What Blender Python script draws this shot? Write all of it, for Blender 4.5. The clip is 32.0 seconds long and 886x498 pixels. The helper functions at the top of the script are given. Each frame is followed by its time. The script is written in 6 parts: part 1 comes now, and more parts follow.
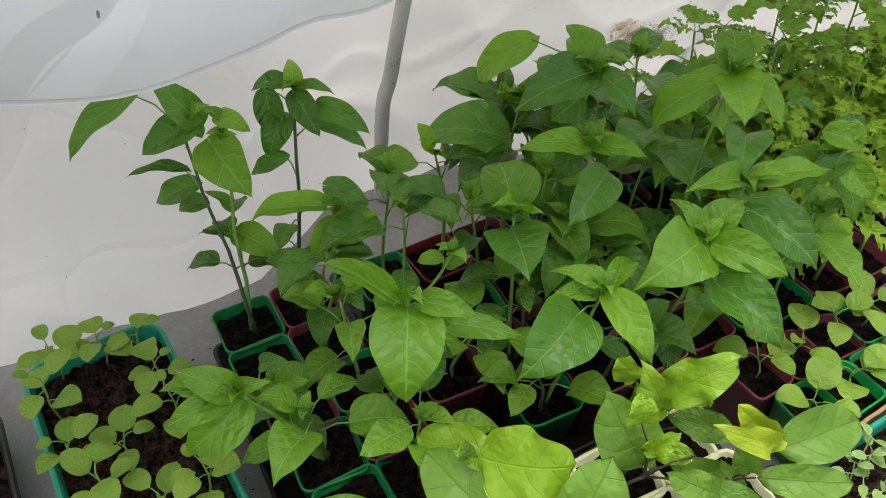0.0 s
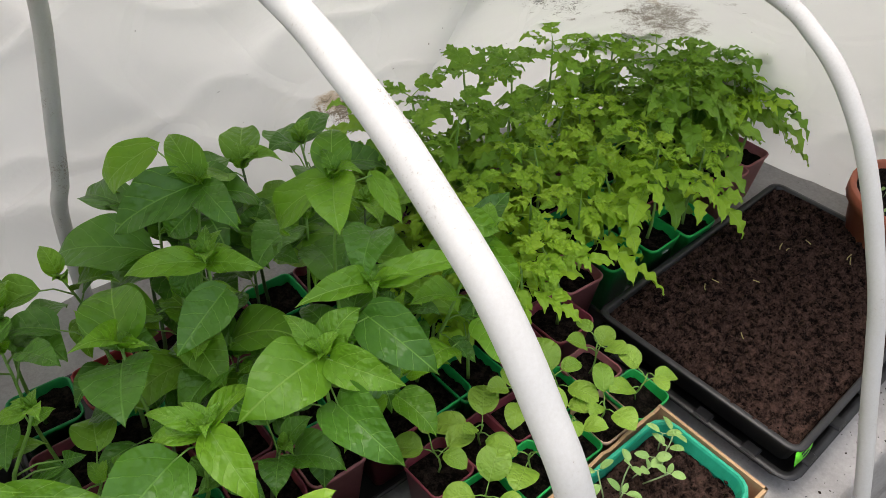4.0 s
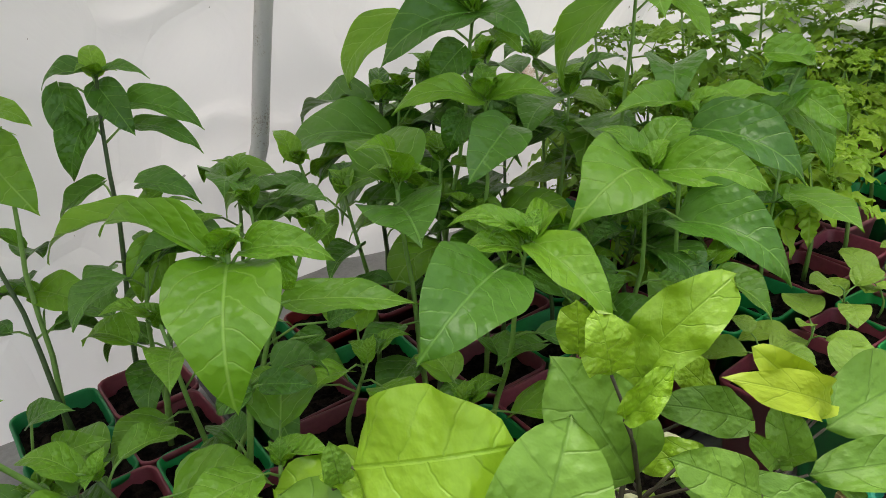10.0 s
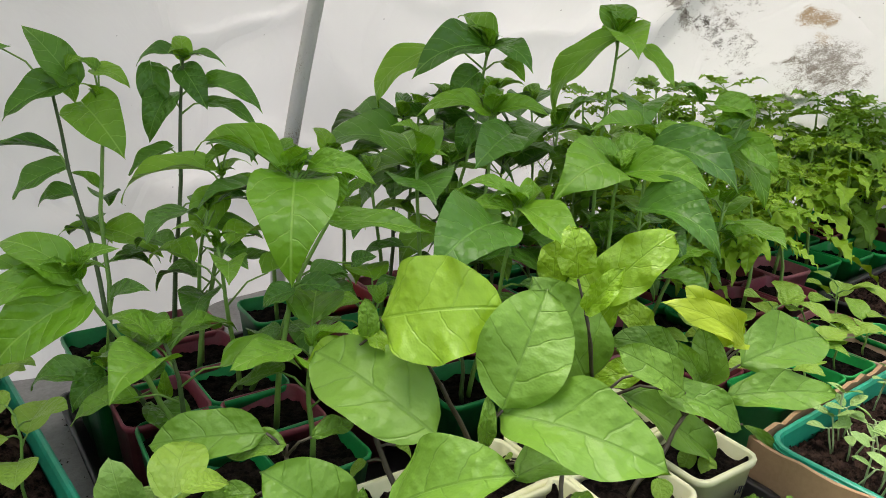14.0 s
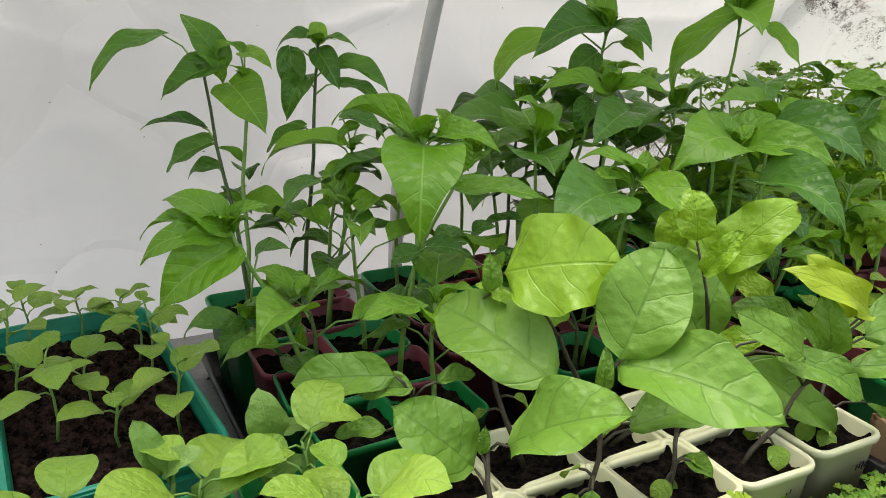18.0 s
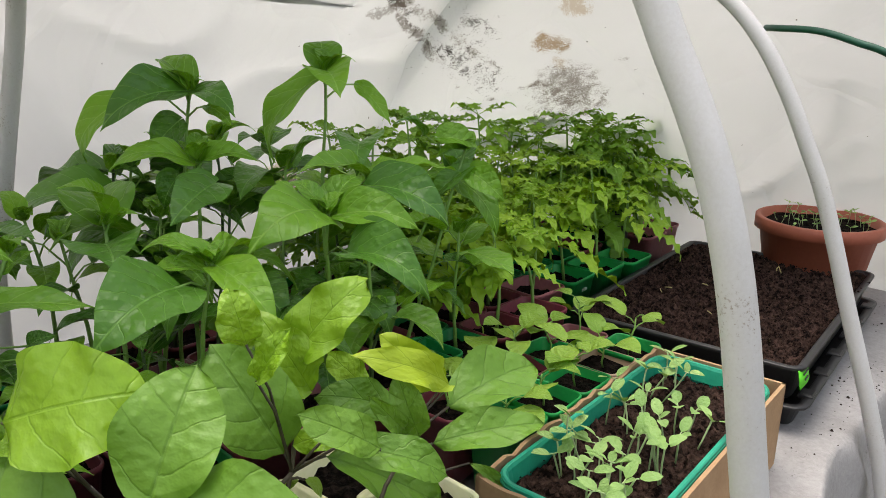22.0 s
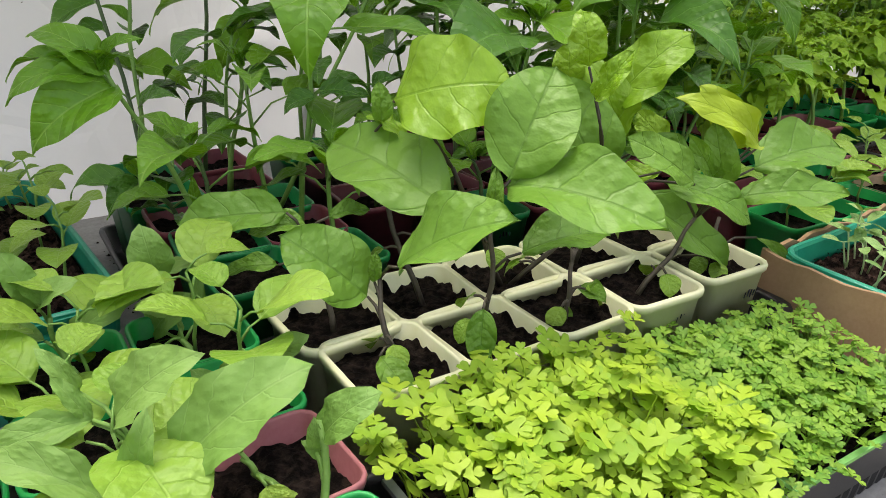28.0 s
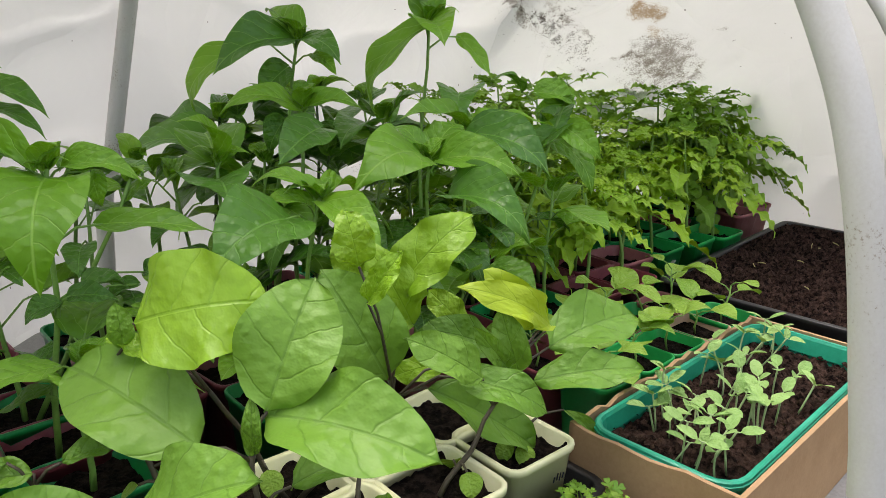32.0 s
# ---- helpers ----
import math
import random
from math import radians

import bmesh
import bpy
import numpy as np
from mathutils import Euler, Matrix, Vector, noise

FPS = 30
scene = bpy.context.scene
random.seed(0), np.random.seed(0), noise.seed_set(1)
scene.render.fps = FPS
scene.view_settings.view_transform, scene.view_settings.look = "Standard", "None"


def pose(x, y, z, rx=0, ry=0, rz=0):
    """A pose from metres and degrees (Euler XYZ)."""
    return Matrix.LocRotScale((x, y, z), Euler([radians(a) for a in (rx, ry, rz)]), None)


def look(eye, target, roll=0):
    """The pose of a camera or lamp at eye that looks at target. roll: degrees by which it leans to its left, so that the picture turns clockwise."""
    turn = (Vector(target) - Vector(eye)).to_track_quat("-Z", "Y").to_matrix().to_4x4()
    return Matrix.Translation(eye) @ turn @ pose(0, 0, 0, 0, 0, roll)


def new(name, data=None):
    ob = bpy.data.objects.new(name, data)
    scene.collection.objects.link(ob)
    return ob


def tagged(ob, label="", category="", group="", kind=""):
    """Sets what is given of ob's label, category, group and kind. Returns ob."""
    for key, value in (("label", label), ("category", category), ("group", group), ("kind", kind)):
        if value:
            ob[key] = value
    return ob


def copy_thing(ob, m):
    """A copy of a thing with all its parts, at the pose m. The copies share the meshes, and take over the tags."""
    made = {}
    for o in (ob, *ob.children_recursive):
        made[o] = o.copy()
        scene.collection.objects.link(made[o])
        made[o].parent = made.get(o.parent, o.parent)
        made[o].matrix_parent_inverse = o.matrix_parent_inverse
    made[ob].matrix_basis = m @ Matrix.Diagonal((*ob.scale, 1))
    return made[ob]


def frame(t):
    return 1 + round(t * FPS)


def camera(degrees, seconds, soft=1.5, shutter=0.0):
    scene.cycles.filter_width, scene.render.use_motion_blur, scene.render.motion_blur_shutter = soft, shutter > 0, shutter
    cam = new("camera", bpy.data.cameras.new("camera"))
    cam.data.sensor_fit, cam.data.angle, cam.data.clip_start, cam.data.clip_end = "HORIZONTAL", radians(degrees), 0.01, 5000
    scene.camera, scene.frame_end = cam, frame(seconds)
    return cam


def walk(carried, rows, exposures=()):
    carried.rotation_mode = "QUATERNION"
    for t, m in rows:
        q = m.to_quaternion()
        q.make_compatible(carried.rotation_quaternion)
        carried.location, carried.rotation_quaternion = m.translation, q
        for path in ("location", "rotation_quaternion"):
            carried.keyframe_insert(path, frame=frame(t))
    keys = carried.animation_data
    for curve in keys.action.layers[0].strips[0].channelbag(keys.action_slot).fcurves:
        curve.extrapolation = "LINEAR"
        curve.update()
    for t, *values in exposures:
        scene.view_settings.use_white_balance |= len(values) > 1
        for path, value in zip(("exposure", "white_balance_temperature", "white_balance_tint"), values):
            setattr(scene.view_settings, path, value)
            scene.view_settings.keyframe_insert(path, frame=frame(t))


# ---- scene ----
cam = camera(60.60, 32.0, 0.6)
PATH = [
    (0.0, (0.0181, 0.0022, 1.5777), (0.7510, 1.2594, 0.2057), 2.15),
    (0.5, (0.0536, -0.0233, 1.5889), (0.8686, 1.2056, 0.2377), 2.48),
    (1.0, (0.0967, -0.0425, 1.6071), (0.9530, 1.1706, 0.2672), 2.18),
    (1.5, (0.1223, -0.0491, 1.6147), (1.0232, 1.1544, 0.2957), 1.98),
    (2.0, (0.1282, -0.0479, 1.6130), (1.0775, 1.1336, 0.3081), 2.26),
    (2.5, (0.1193, -0.0465, 1.6146), (1.1118, 1.1044, 0.3145), 2.34),
    (3.0, (0.1185, -0.0578, 1.6065), (1.1307, 1.0740, 0.3048), 2.46),
    (3.5, (0.2410, -0.0663, 1.6186), (1.2157, 1.0715, 0.2938), 2.35),
    (4.0, (0.3169, -0.0700, 1.6208), (1.2792, 1.0824, 0.2995), 2.35),
    (4.5, (0.3502, -0.0705, 1.6245), (1.3335, 1.0634, 0.3027), 2.45),
    (6.5, (0.3858, -0.0805, 1.6171), (1.4527, 1.0373, 0.3474), 2.89),
    (7.0, (0.3641, -0.0633, 1.5913), (1.3554, 1.1395, 0.3381), 1.07),
    (7.5, (0.2565, -0.0471, 1.5926), (1.2084, 1.2133, 0.3657), -0.74),
    (8.0, (0.1718, -0.0309, 1.5862), (1.1440, 1.2321, 0.3781), -2.03),
    (8.5, (0.2166, -0.0212, 1.5387), (1.1993, 1.2837, 0.3849), -3.76),
    (9.0, (0.1959, -0.0086, 1.4378), (1.1966, 1.3601, 0.3771), -4.93),
    (9.5, (0.1650, 0.0204, 1.3388), (1.1659, 1.4496, 0.3613), -4.44),
    (10.0, (0.1014, 0.0122, 1.2756), (1.1119, 1.4919, 0.3871), -3.76),
    (10.5, (0.0668, -0.0222, 1.2565), (1.1172, 1.4751, 0.4474), -1.97),
    (11.0, (0.0370, -0.0614, 1.2186), (1.1547, 1.4267, 0.4864), 0.31),
    (11.5, (0.0076, -0.0900, 1.2273), (1.1595, 1.3930, 0.5391), 1.34),
    (12.0, (-0.0163, -0.1221, 1.2265), (1.1380, 1.3670, 0.5555), 1.44),
    (12.5, (-0.0235, -0.1280, 1.2187), (1.1095, 1.3799, 0.5533), 1.59),
    (13.0, (-0.0382, -0.1154, 1.2092), (1.0720, 1.4188, 0.5661), 1.74),
    (13.5, (-0.0358, -0.1036, 1.2094), (1.0689, 1.4362, 0.5700), 2.29),
    (14.0, (-0.0208, -0.1120, 1.2204), (1.1055, 1.4108, 0.5781), 2.98),
    (14.5, (-0.0125, -0.1194, 1.2212), (1.1384, 1.3845, 0.5780), 3.46),
    (16.5, (-0.0204, -0.1295, 1.2160), (1.0418, 1.4533, 0.6108), 3.07),
    (17.0, (-0.0602, -0.1432, 1.2062), (0.8988, 1.5005, 0.5906), 2.28),
    (17.5, (-0.0710, -0.1382, 1.2019), (0.8202, 1.5332, 0.5597), 1.69),
    (18.0, (-0.0529, -0.1391, 1.1998), (0.8419, 1.5295, 0.5554), 1.56),
    (18.5, (-0.0319, -0.1374, 1.2113), (0.9192, 1.5011, 0.5705), 1.66),
    (19.0, (-0.0093, -0.1317, 1.2137), (1.0476, 1.4489, 0.5936), 2.20),
    (19.5, (0.0200, -0.1308, 1.2104), (1.1817, 1.3805, 0.6052), 2.64),
    (20.0, (0.0428, -0.1340, 1.2181), (1.2965, 1.3106, 0.6337), 2.34),
    (20.5, (0.0565, -0.1415, 1.2237), (1.3790, 1.2446, 0.6495), 1.93),
    (21.0, (0.0785, -0.1504, 1.2253), (1.4567, 1.1850, 0.6620), 1.51),
    (21.5, (0.0896, -0.1563, 1.2354), (1.5112, 1.1329, 0.6726), 1.14),
    (22.0, (0.0955, -0.1583, 1.2324), (1.5453, 1.1001, 0.6717), 0.97),
    (22.5, (0.0963, -0.1518, 1.2374), (1.5687, 1.0825, 0.6820), 1.22),
    (23.0, (0.0980, -0.1480, 1.2324), (1.5714, 1.0813, 0.6685), 1.51),
    (23.5, (0.0907, -0.1564, 1.2230), (1.5200, 1.1031, 0.6142), 1.21),
    (24.0, (0.0584, -0.1711, 1.1878), (1.4061, 1.1449, 0.5156), 0.69),
    (24.5, (0.0209, -0.1744, 1.1471), (1.2701, 1.1920, 0.3905), 0.87),
    (25.0, (-0.0132, -0.1882, 1.1252), (1.1463, 1.2145, 0.2957), 1.16),
    (25.5, (-0.0154, -0.1924, 1.1164), (1.1006, 1.2184, 0.2423), 1.85),
    (27.5, (-0.0328, -0.1725, 1.1228), (0.9891, 1.3230, 0.2747), 2.15),
    (28.0, (-0.0303, -0.1669, 1.1358), (0.9746, 1.3510, 0.3075), 1.83),
    (28.5, (-0.0236, -0.1517, 1.1473), (0.9839, 1.3782, 0.3446), 1.58),
    (29.0, (-0.0114, -0.1444, 1.1573), (1.0117, 1.3865, 0.3763), 1.49),
    (29.5, (-0.0076, -0.1414, 1.1652), (1.0451, 1.3833, 0.4122), 1.57),
    (30.0, (0.0028, -0.1348, 1.1679), (1.0979, 1.3764, 0.4489), 1.80),
    (30.5, (0.0182, -0.1307, 1.1723), (1.1701, 1.3532, 0.4861), 1.99),
    (31.0, (0.0341, -0.1373, 1.1784), (1.2504, 1.3121, 0.5304), 1.84),
    (31.5, (0.0578, -0.1430, 1.1830), (1.3330, 1.2688, 0.5659), 1.84),
    (32.0, (0.0655, -0.1483, 1.1922), (1.3885, 1.2336, 0.6091), 1.56),
]
walk(cam, [(t, look(eye, target, roll)) for t, eye, target, roll in PATH], [(t, e, 7050, 11) for t, e in ((0.0, 1.45), (1.0, 1.42), (4.0, 1.29), (8.0, 1.27), (10.0, 1.48), (13.0, 1.53), (16.5, 1.50), (18.0, 1.50), (20.0, 1.38), (22.0, 1.33), (24.0, 1.42), (25.0, 1.38), (28.0, 1.50), (30.0, 1.50), (32.0, 1.42))])

# ---- light ----
world = bpy.data.worlds.new("overcast_sky")
scene.world = world
world.use_nodes = True
wn = world.node_tree.nodes
sky = wn.new("ShaderNodeTexSky")
sky.sky_type, sky.sun_disc, sky.sun_elevation, sky.sun_rotation = "NISHITA", False, radians(68), radians(-7)
sky.air_density, sky.dust_density, sky.ozone_density = 1.0, 4.0, 1.0
wn["Background"].inputs["Strength"].default_value = 0.15
grey = wn.new("ShaderNodeHueSaturation")
grey.inputs["Saturation"].default_value = 0.55
world.node_tree.links.new(sky.outputs["Color"], grey.inputs["Color"])
world.node_tree.links.new(grey.outputs["Color"], wn["Background"].inputs["Color"])
sun = new("sun", bpy.data.lights.new("sun", "SUN"))
sun.data.energy, sun.data.angle, sun.data.color = 0.62, radians(45), (1.0, 0.97, 0.93)
sun.matrix_world = look((0.5, 0.35, 3.6), (0.6, 0.3, 0.8))

BENCH = 0.765


# ---- materials ----
def material(name, rough=0.6, metal=0.0, spec=0.5):
    m = bpy.data.materials.new(name)
    m.use_nodes = True
    b = m.node_tree.nodes["Principled BSDF"]
    b.inputs["Roughness"].default_value, b.inputs["Metallic"].default_value = rough, metal
    b.inputs["Specular IOR Level"].default_value = spec
    return m, m.node_tree.nodes, m.node_tree.links, b


def ramp(nodes, links, fac, stops):
    r = nodes.new("ShaderNodeValToRGB")
    els = r.color_ramp.elements
    while len(els) < len(stops):
        els.new(0.5)
    for e, (p, c) in zip(els, stops):
        e.position, e.color = p, (*c, 1) if len(c) == 3 else c
    links.new(fac, r.inputs["Fac"])
    return r.outputs["Color"]


def math_node(nodes, links, op, a, b=None, c=None):
    n = nodes.new("ShaderNodeMath")
    n.operation = op
    for i, v in enumerate((a, b, c)):
        if v is None:
            continue
        if isinstance(v, (int, float)):
            n.inputs[i].default_value = v
        else:
            links.new(v, n.inputs[i])
    return n.outputs[0]


def mix_color(nodes, links, fac, a, b, blend="MIX"):
    n = nodes.new("ShaderNodeMix")
    n.data_type, n.blend_type = "RGBA", blend
    for sock, v in ((n.inputs[0], fac), (n.inputs[6], a), (n.inputs[7], b)):
        if isinstance(v, (int, float)):
            sock.default_value = v
        elif isinstance(v, tuple):
            sock.default_value = (*v, 1)
        else:
            links.new(v, sock)
    return n.outputs[2]


def noise_tex(nodes, links, scale, detail=4.0, rough=0.55, vec=None, distortion=0.0):
    n = nodes.new("ShaderNodeTexNoise")
    n.inputs["Scale"].default_value, n.inputs["Detail"].default_value = scale, detail
    n.inputs["Roughness"].default_value, n.inputs["Distortion"].default_value = rough, distortion
    if vec is None:
        vec = nodes.new("ShaderNodeTexCoord").outputs["Object"]
    links.new(vec, n.inputs["Vector"])
    return n.outputs["Fac"]


def bump(nodes, links, b, height, strength, distance):
    n = nodes.new("ShaderNodeBump")
    n.inputs["Strength"].default_value, n.inputs["Distance"].default_value = strength, distance
    links.new(height, n.inputs["Height"])
    links.new(n.outputs[0], b.inputs["Normal"])


def grainy(name, dark, light, scale, rough=0.6, bump_strength=0.3, bump_distance=0.001, fine=6.0, spec=0.5, vary=0.0, lo=0.3, hi=0.7):
    """Two scales of noise between two colours, and a fine relief."""
    m, n, l, b = material(name, rough, spec=spec)
    f1 = noise_tex(n, l, scale, 5)
    f2 = noise_tex(n, l, scale * fine, 6, 0.65)
    f = math_node(n, l, "ADD", math_node(n, l, "MULTIPLY", f1, 0.55), math_node(n, l, "MULTIPLY", f2, 0.45))
    col = ramp(n, l, f, [(lo, dark), (hi, light)])
    if vary:
        info = n.new("ShaderNodeObjectInfo")
        k = math_node(n, l, "MULTIPLY_ADD", info.outputs["Random"], 2 * vary, 1 - vary)
        comb = n.new("ShaderNodeCombineColor")
        for i in range(3):
            l.new(k, comb.inputs[i])
        col = mix_color(n, l, 1.0, col, comb.outputs[0], "MULTIPLY")
    l.new(col, b.inputs["Base Color"])
    bump(n, l, b, f2, bump_strength, bump_distance)
    return m


def leaf_material(name, dark, light, vein, veins=7.0, slope=1.1, rough=0.42, clear=0.2, pucker=0.55, young=None, vein_mix=0.5, spec=0.45, blotch=0.0, rumple=0.6, rib=1.0):
    """A leaf along its own y, with a midrib, side veins and puckered fields between them."""
    m, n, l, b = material(name, rough, spec=spec)
    co = n.new("ShaderNodeTexCoord").outputs["Object"]
    warp = n.new("ShaderNodeTexNoise")
    warp.inputs["Scale"].default_value, warp.inputs["Detail"].default_value = 4.0, 3.0
    info = n.new("ShaderNodeObjectInfo")
    shift = n.new("ShaderNodeVectorMath")
    shift.operation = "ADD"
    l.new(co, shift.inputs[0])
    l.new(info.outputs["Random"], shift.inputs[1])
    l.new(shift.outputs[0], warp.inputs["Vector"])
    wv = n.new("ShaderNodeVectorMath")
    wv.operation = "MULTIPLY_ADD"
    l.new(warp.outputs["Color"], wv.inputs[0])
    wv.inputs[1].default_value, wv.inputs[2].default_value = (0.0, 0.16, 0.0), (0.0, -0.08, 0.0)
    wa = n.new("ShaderNodeVectorMath")
    l.new(co, wa.inputs[0])
    l.new(wv.outputs[0], wa.inputs[1])
    sep = n.new("ShaderNodeSeparateXYZ")
    l.new(wa.outputs[0], sep.inputs[0])
    ax = math_node(n, l, "ABSOLUTE", sep.outputs[0])
    ph = math_node(n, l, "MULTIPLY", math_node(n, l, "SUBTRACT", sep.outputs[1], math_node(n, l, "MULTIPLY", math_node(n, l, "POWER", ax, 1.25), slope)), veins)
    side_off = math_node(n, l, "MULTIPLY", math_node(n, l, "SIGN", sep.outputs[0]), 0.22)
    fr = math_node(n, l, "PINGPONG", math_node(n, l, "ADD", ph, side_off), 0.5)
    side = n.new("ShaderNodeMapRange")
    side.inputs[1].default_value, side.inputs[2].default_value, side.inputs[3].default_value, side.inputs[4].default_value = 0.0, 0.05, 0.8, 0.0
    l.new(fr, side.inputs[0])
    mid = n.new("ShaderNodeMapRange")
    mid.inputs[1].default_value, mid.inputs[2].default_value, mid.inputs[3].default_value, mid.inputs[4].default_value = 0.004 * rib, 0.014 * rib, 1.0, 0.0
    l.new(ax, mid.inputs[0])
    net = n.new("ShaderNodeTexVoronoi")
    net.feature = "SMOOTH_F1"
    net.inputs["Scale"].default_value = 13
    l.new(co, net.inputs["Vector"])
    vn = math_node(n, l, "MAXIMUM", mid.outputs[0], side.outputs[0])
    big = noise_tex(n, l, 3.0, 3, vec=shift.outputs[0])
    tone = math_node(n, l, "ADD", math_node(n, l, "MULTIPLY", info.outputs["Random"], 0.62), math_node(n, l, "MULTIPLY", big, 0.45))
    stops = [(0.15, dark), (0.85, light)] if young is None else [(0.1, dark), (0.7, light), (0.98, young)]
    col = ramp(n, l, tone, stops)
    col = mix_color(n, l, math_node(n, l, "MULTIPLY", vn, vein_mix), col, vein)
    mottle = noise_tex(n, l, 14.0, 4, 0.6, vec=shift.outputs[0])
    col = mix_color(n, l, math_node(n, l, "MULTIPLY", mottle, 0.2), col, light)
    if blotch:
        thin = noise_tex(n, l, 6.5, 6, 0.75, vec=shift.outputs[0])
        edge = ramp(n, l, math_node(n, l, "MULTIPLY_ADD", ax, 0.35, thin), [(0.60, (0, 0, 0)), (0.68, (1, 1, 1))])
        col = mix_color(n, l, math_node(n, l, "MULTIPLY", edge, blotch), col, (0.62, 0.70, 0.26))
    l.new(col, b.inputs["Base Color"])
    gl = math_node(n, l, "MULTIPLY_ADD", noise_tex(n, l, 9, 3, vec=co), 0.16, rough - 0.08)
    l.new(gl, b.inputs["Roughness"])
    h = math_node(n, l, "ADD", math_node(n, l, "MULTIPLY", vn, -0.25), math_node(n, l, "MULTIPLY", net.outputs["Distance"], -0.9))
    h = math_node(n, l, "ADD", h, math_node(n, l, "MULTIPLY", fr, 0.7))
    h = math_node(n, l, "ADD", h, math_node(n, l, "MULTIPLY", noise_tex(n, l, 7, 3, vec=shift.outputs[0]), rumple))
    bump(n, l, b, h, pucker, 0.003)
    tr = n.new("ShaderNodeBsdfTranslucent")
    l.new(mix_color(n, l, 1.0, col, (1.0, 0.95, 0.45), "MULTIPLY"), tr.inputs["Color"])
    mx = n.new("ShaderNodeMixShader")
    mx.inputs[0].default_value = clear
    l.new(b.outputs[0], mx.inputs[1])
    l.new(tr.outputs[0], mx.inputs[2])
    l.new(mx.outputs[0], n["Material Output"].inputs[0])
    return m


PEPPER = leaf_material("pepper_leaf", (0.10, 0.27, 0.016), (0.195, 0.43, 0.026), (0.33, 0.58, 0.11), 4.6, rough=0.36, pucker=0.55, vein_mix=0.8, spec=0.5, clear=0.28, young=(0.25, 0.49, 0.03))
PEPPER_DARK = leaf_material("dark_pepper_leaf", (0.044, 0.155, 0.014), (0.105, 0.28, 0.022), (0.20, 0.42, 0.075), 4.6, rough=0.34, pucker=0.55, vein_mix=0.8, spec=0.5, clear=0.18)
TOMATO = leaf_material("tomato_leaf", (0.125, 0.30, 0.02), (0.26, 0.47, 0.035), (0.24, 0.43, 0.07), 9.0, rough=0.5)
TOMATO_LIME = leaf_material("lime_tomato_leaf", (0.22, 0.44, 0.022), (0.38, 0.60, 0.035), (0.33, 0.53, 0.09), 9.0, rough=0.5)
EGGPLANT = leaf_material("eggplant_leaf", (0.118, 0.272, 0.026), (0.178, 0.352, 0.04), (0.085, 0.20, 0.026), 3.6, rough=0.43, pucker=0.6, vein_mix=0.36, spec=0.45, rumple=0.9, rib=1.0)
EGGPLANT_LIME = leaf_material("lime_eggplant_leaf", (0.215, 0.42, 0.02), (0.28, 0.485, 0.028), (0.17, 0.35, 0.03), 3.6, rough=0.34, pucker=0.5, vein_mix=0.3, spec=0.5, blotch=0.05, rumple=0.9)
EGGPLANT_YELLOW = leaf_material("yellow_eggplant_leaf", (0.31, 0.475, 0.02), (0.39, 0.53, 0.028), (0.24, 0.38, 0.03), 3.6, rough=0.42, pucker=0.35, vein_mix=0.4, rumple=0.7)
SEEDLING = leaf_material("seedling_leaf", (0.17, 0.345, 0.03), (0.28, 0.46, 0.055), (0.42, 0.60, 0.17), 4.0, rough=0.45, vein_mix=0.25)
EGG_GREY = leaf_material("downy_eggplant_leaf", (0.15, 0.31, 0.05), (0.235, 0.41, 0.09), (0.32, 0.48, 0.17), 4.0, rough=0.55, pucker=0.35, vein_mix=0.25)
SPROUT = leaf_material("sprout_leaf", (0.22, 0.42, 0.11), (0.36, 0.56, 0.18), (0.4, 0.6, 0.26), 3.0, rough=0.5)


def sprig_material(name, dark, light):
    m, n, l, b = material(name, 0.5, spec=0.4)
    geo = n.new("ShaderNodeNewGeometry")
    col = ramp(n, l, geo.outputs["Random Per Island"], [(0.0, dark), (1.0, light)])
    f = noise_tex(n, l, 90, 3)
    col = mix_color(n, l, math_node(n, l, "MULTIPLY", f, 0.35), col, light)
    l.new(col, b.inputs["Base Color"])
    bump(n, l, b, noise_tex(n, l, 400, 3), 0.3, 0.0006)
    tr = n.new("ShaderNodeBsdfTranslucent")
    l.new(col, tr.inputs["Color"])
    mx = n.new("ShaderNodeMixShader")
    mx.inputs[0].default_value = 0.3
    l.new(b.outputs[0], mx.inputs[1])
    l.new(tr.outputs[0], mx.inputs[2])
    l.new(mx.outputs[0], n["Material Output"].inputs[0])
    return m


CELERY_LIME = sprig_material("lime_celery", (0.21, 0.40, 0.022), (0.40, 0.56, 0.045))
CELERY_GREEN = sprig_material("green_celery", (0.09, 0.26, 0.02), (0.28, 0.47, 0.05))
STRAW = grainy("yellow_straw", (0.40, 0.33, 0.12), (0.55, 0.48, 0.2), 60, 0.6, 0.2)
STEM_GREEN = grainy("green_stem", (0.13, 0.28, 0.05), (0.24, 0.42, 0.09), 60, 0.5, 0.2)
STEM_DARK = grainy("dark_stem", (0.035, 0.07, 0.025), (0.10, 0.17, 0.05), 50, 0.5, 0.2)
STEM_PURPLE = grainy("purple_stem", (0.03, 0.022, 0.02), (0.10, 0.085, 0.05), 50, 0.55, 0.2)
STEM_PALE = grainy("pale_stem", (0.35, 0.48, 0.22), (0.50, 0.62, 0.32), 60, 0.5, 0.2)
# Both peats: strong near-black noise also stands in for shade between crumbs.
SOIL = grainy("peat_soil", (0.003, 0.0022, 0.0018), (0.030, 0.021, 0.017), 90, 0.95, 1.0, 0.005, 3.0, 0.08, lo=0.45, hi=0.60)
SOIL_BROWN = grainy("brown_peat_soil", (0.007, 0.004, 0.0034), (0.12, 0.07, 0.055), 85, 0.95, 1.0, 0.007, 3.0, 0.08, lo=0.43, hi=0.64)
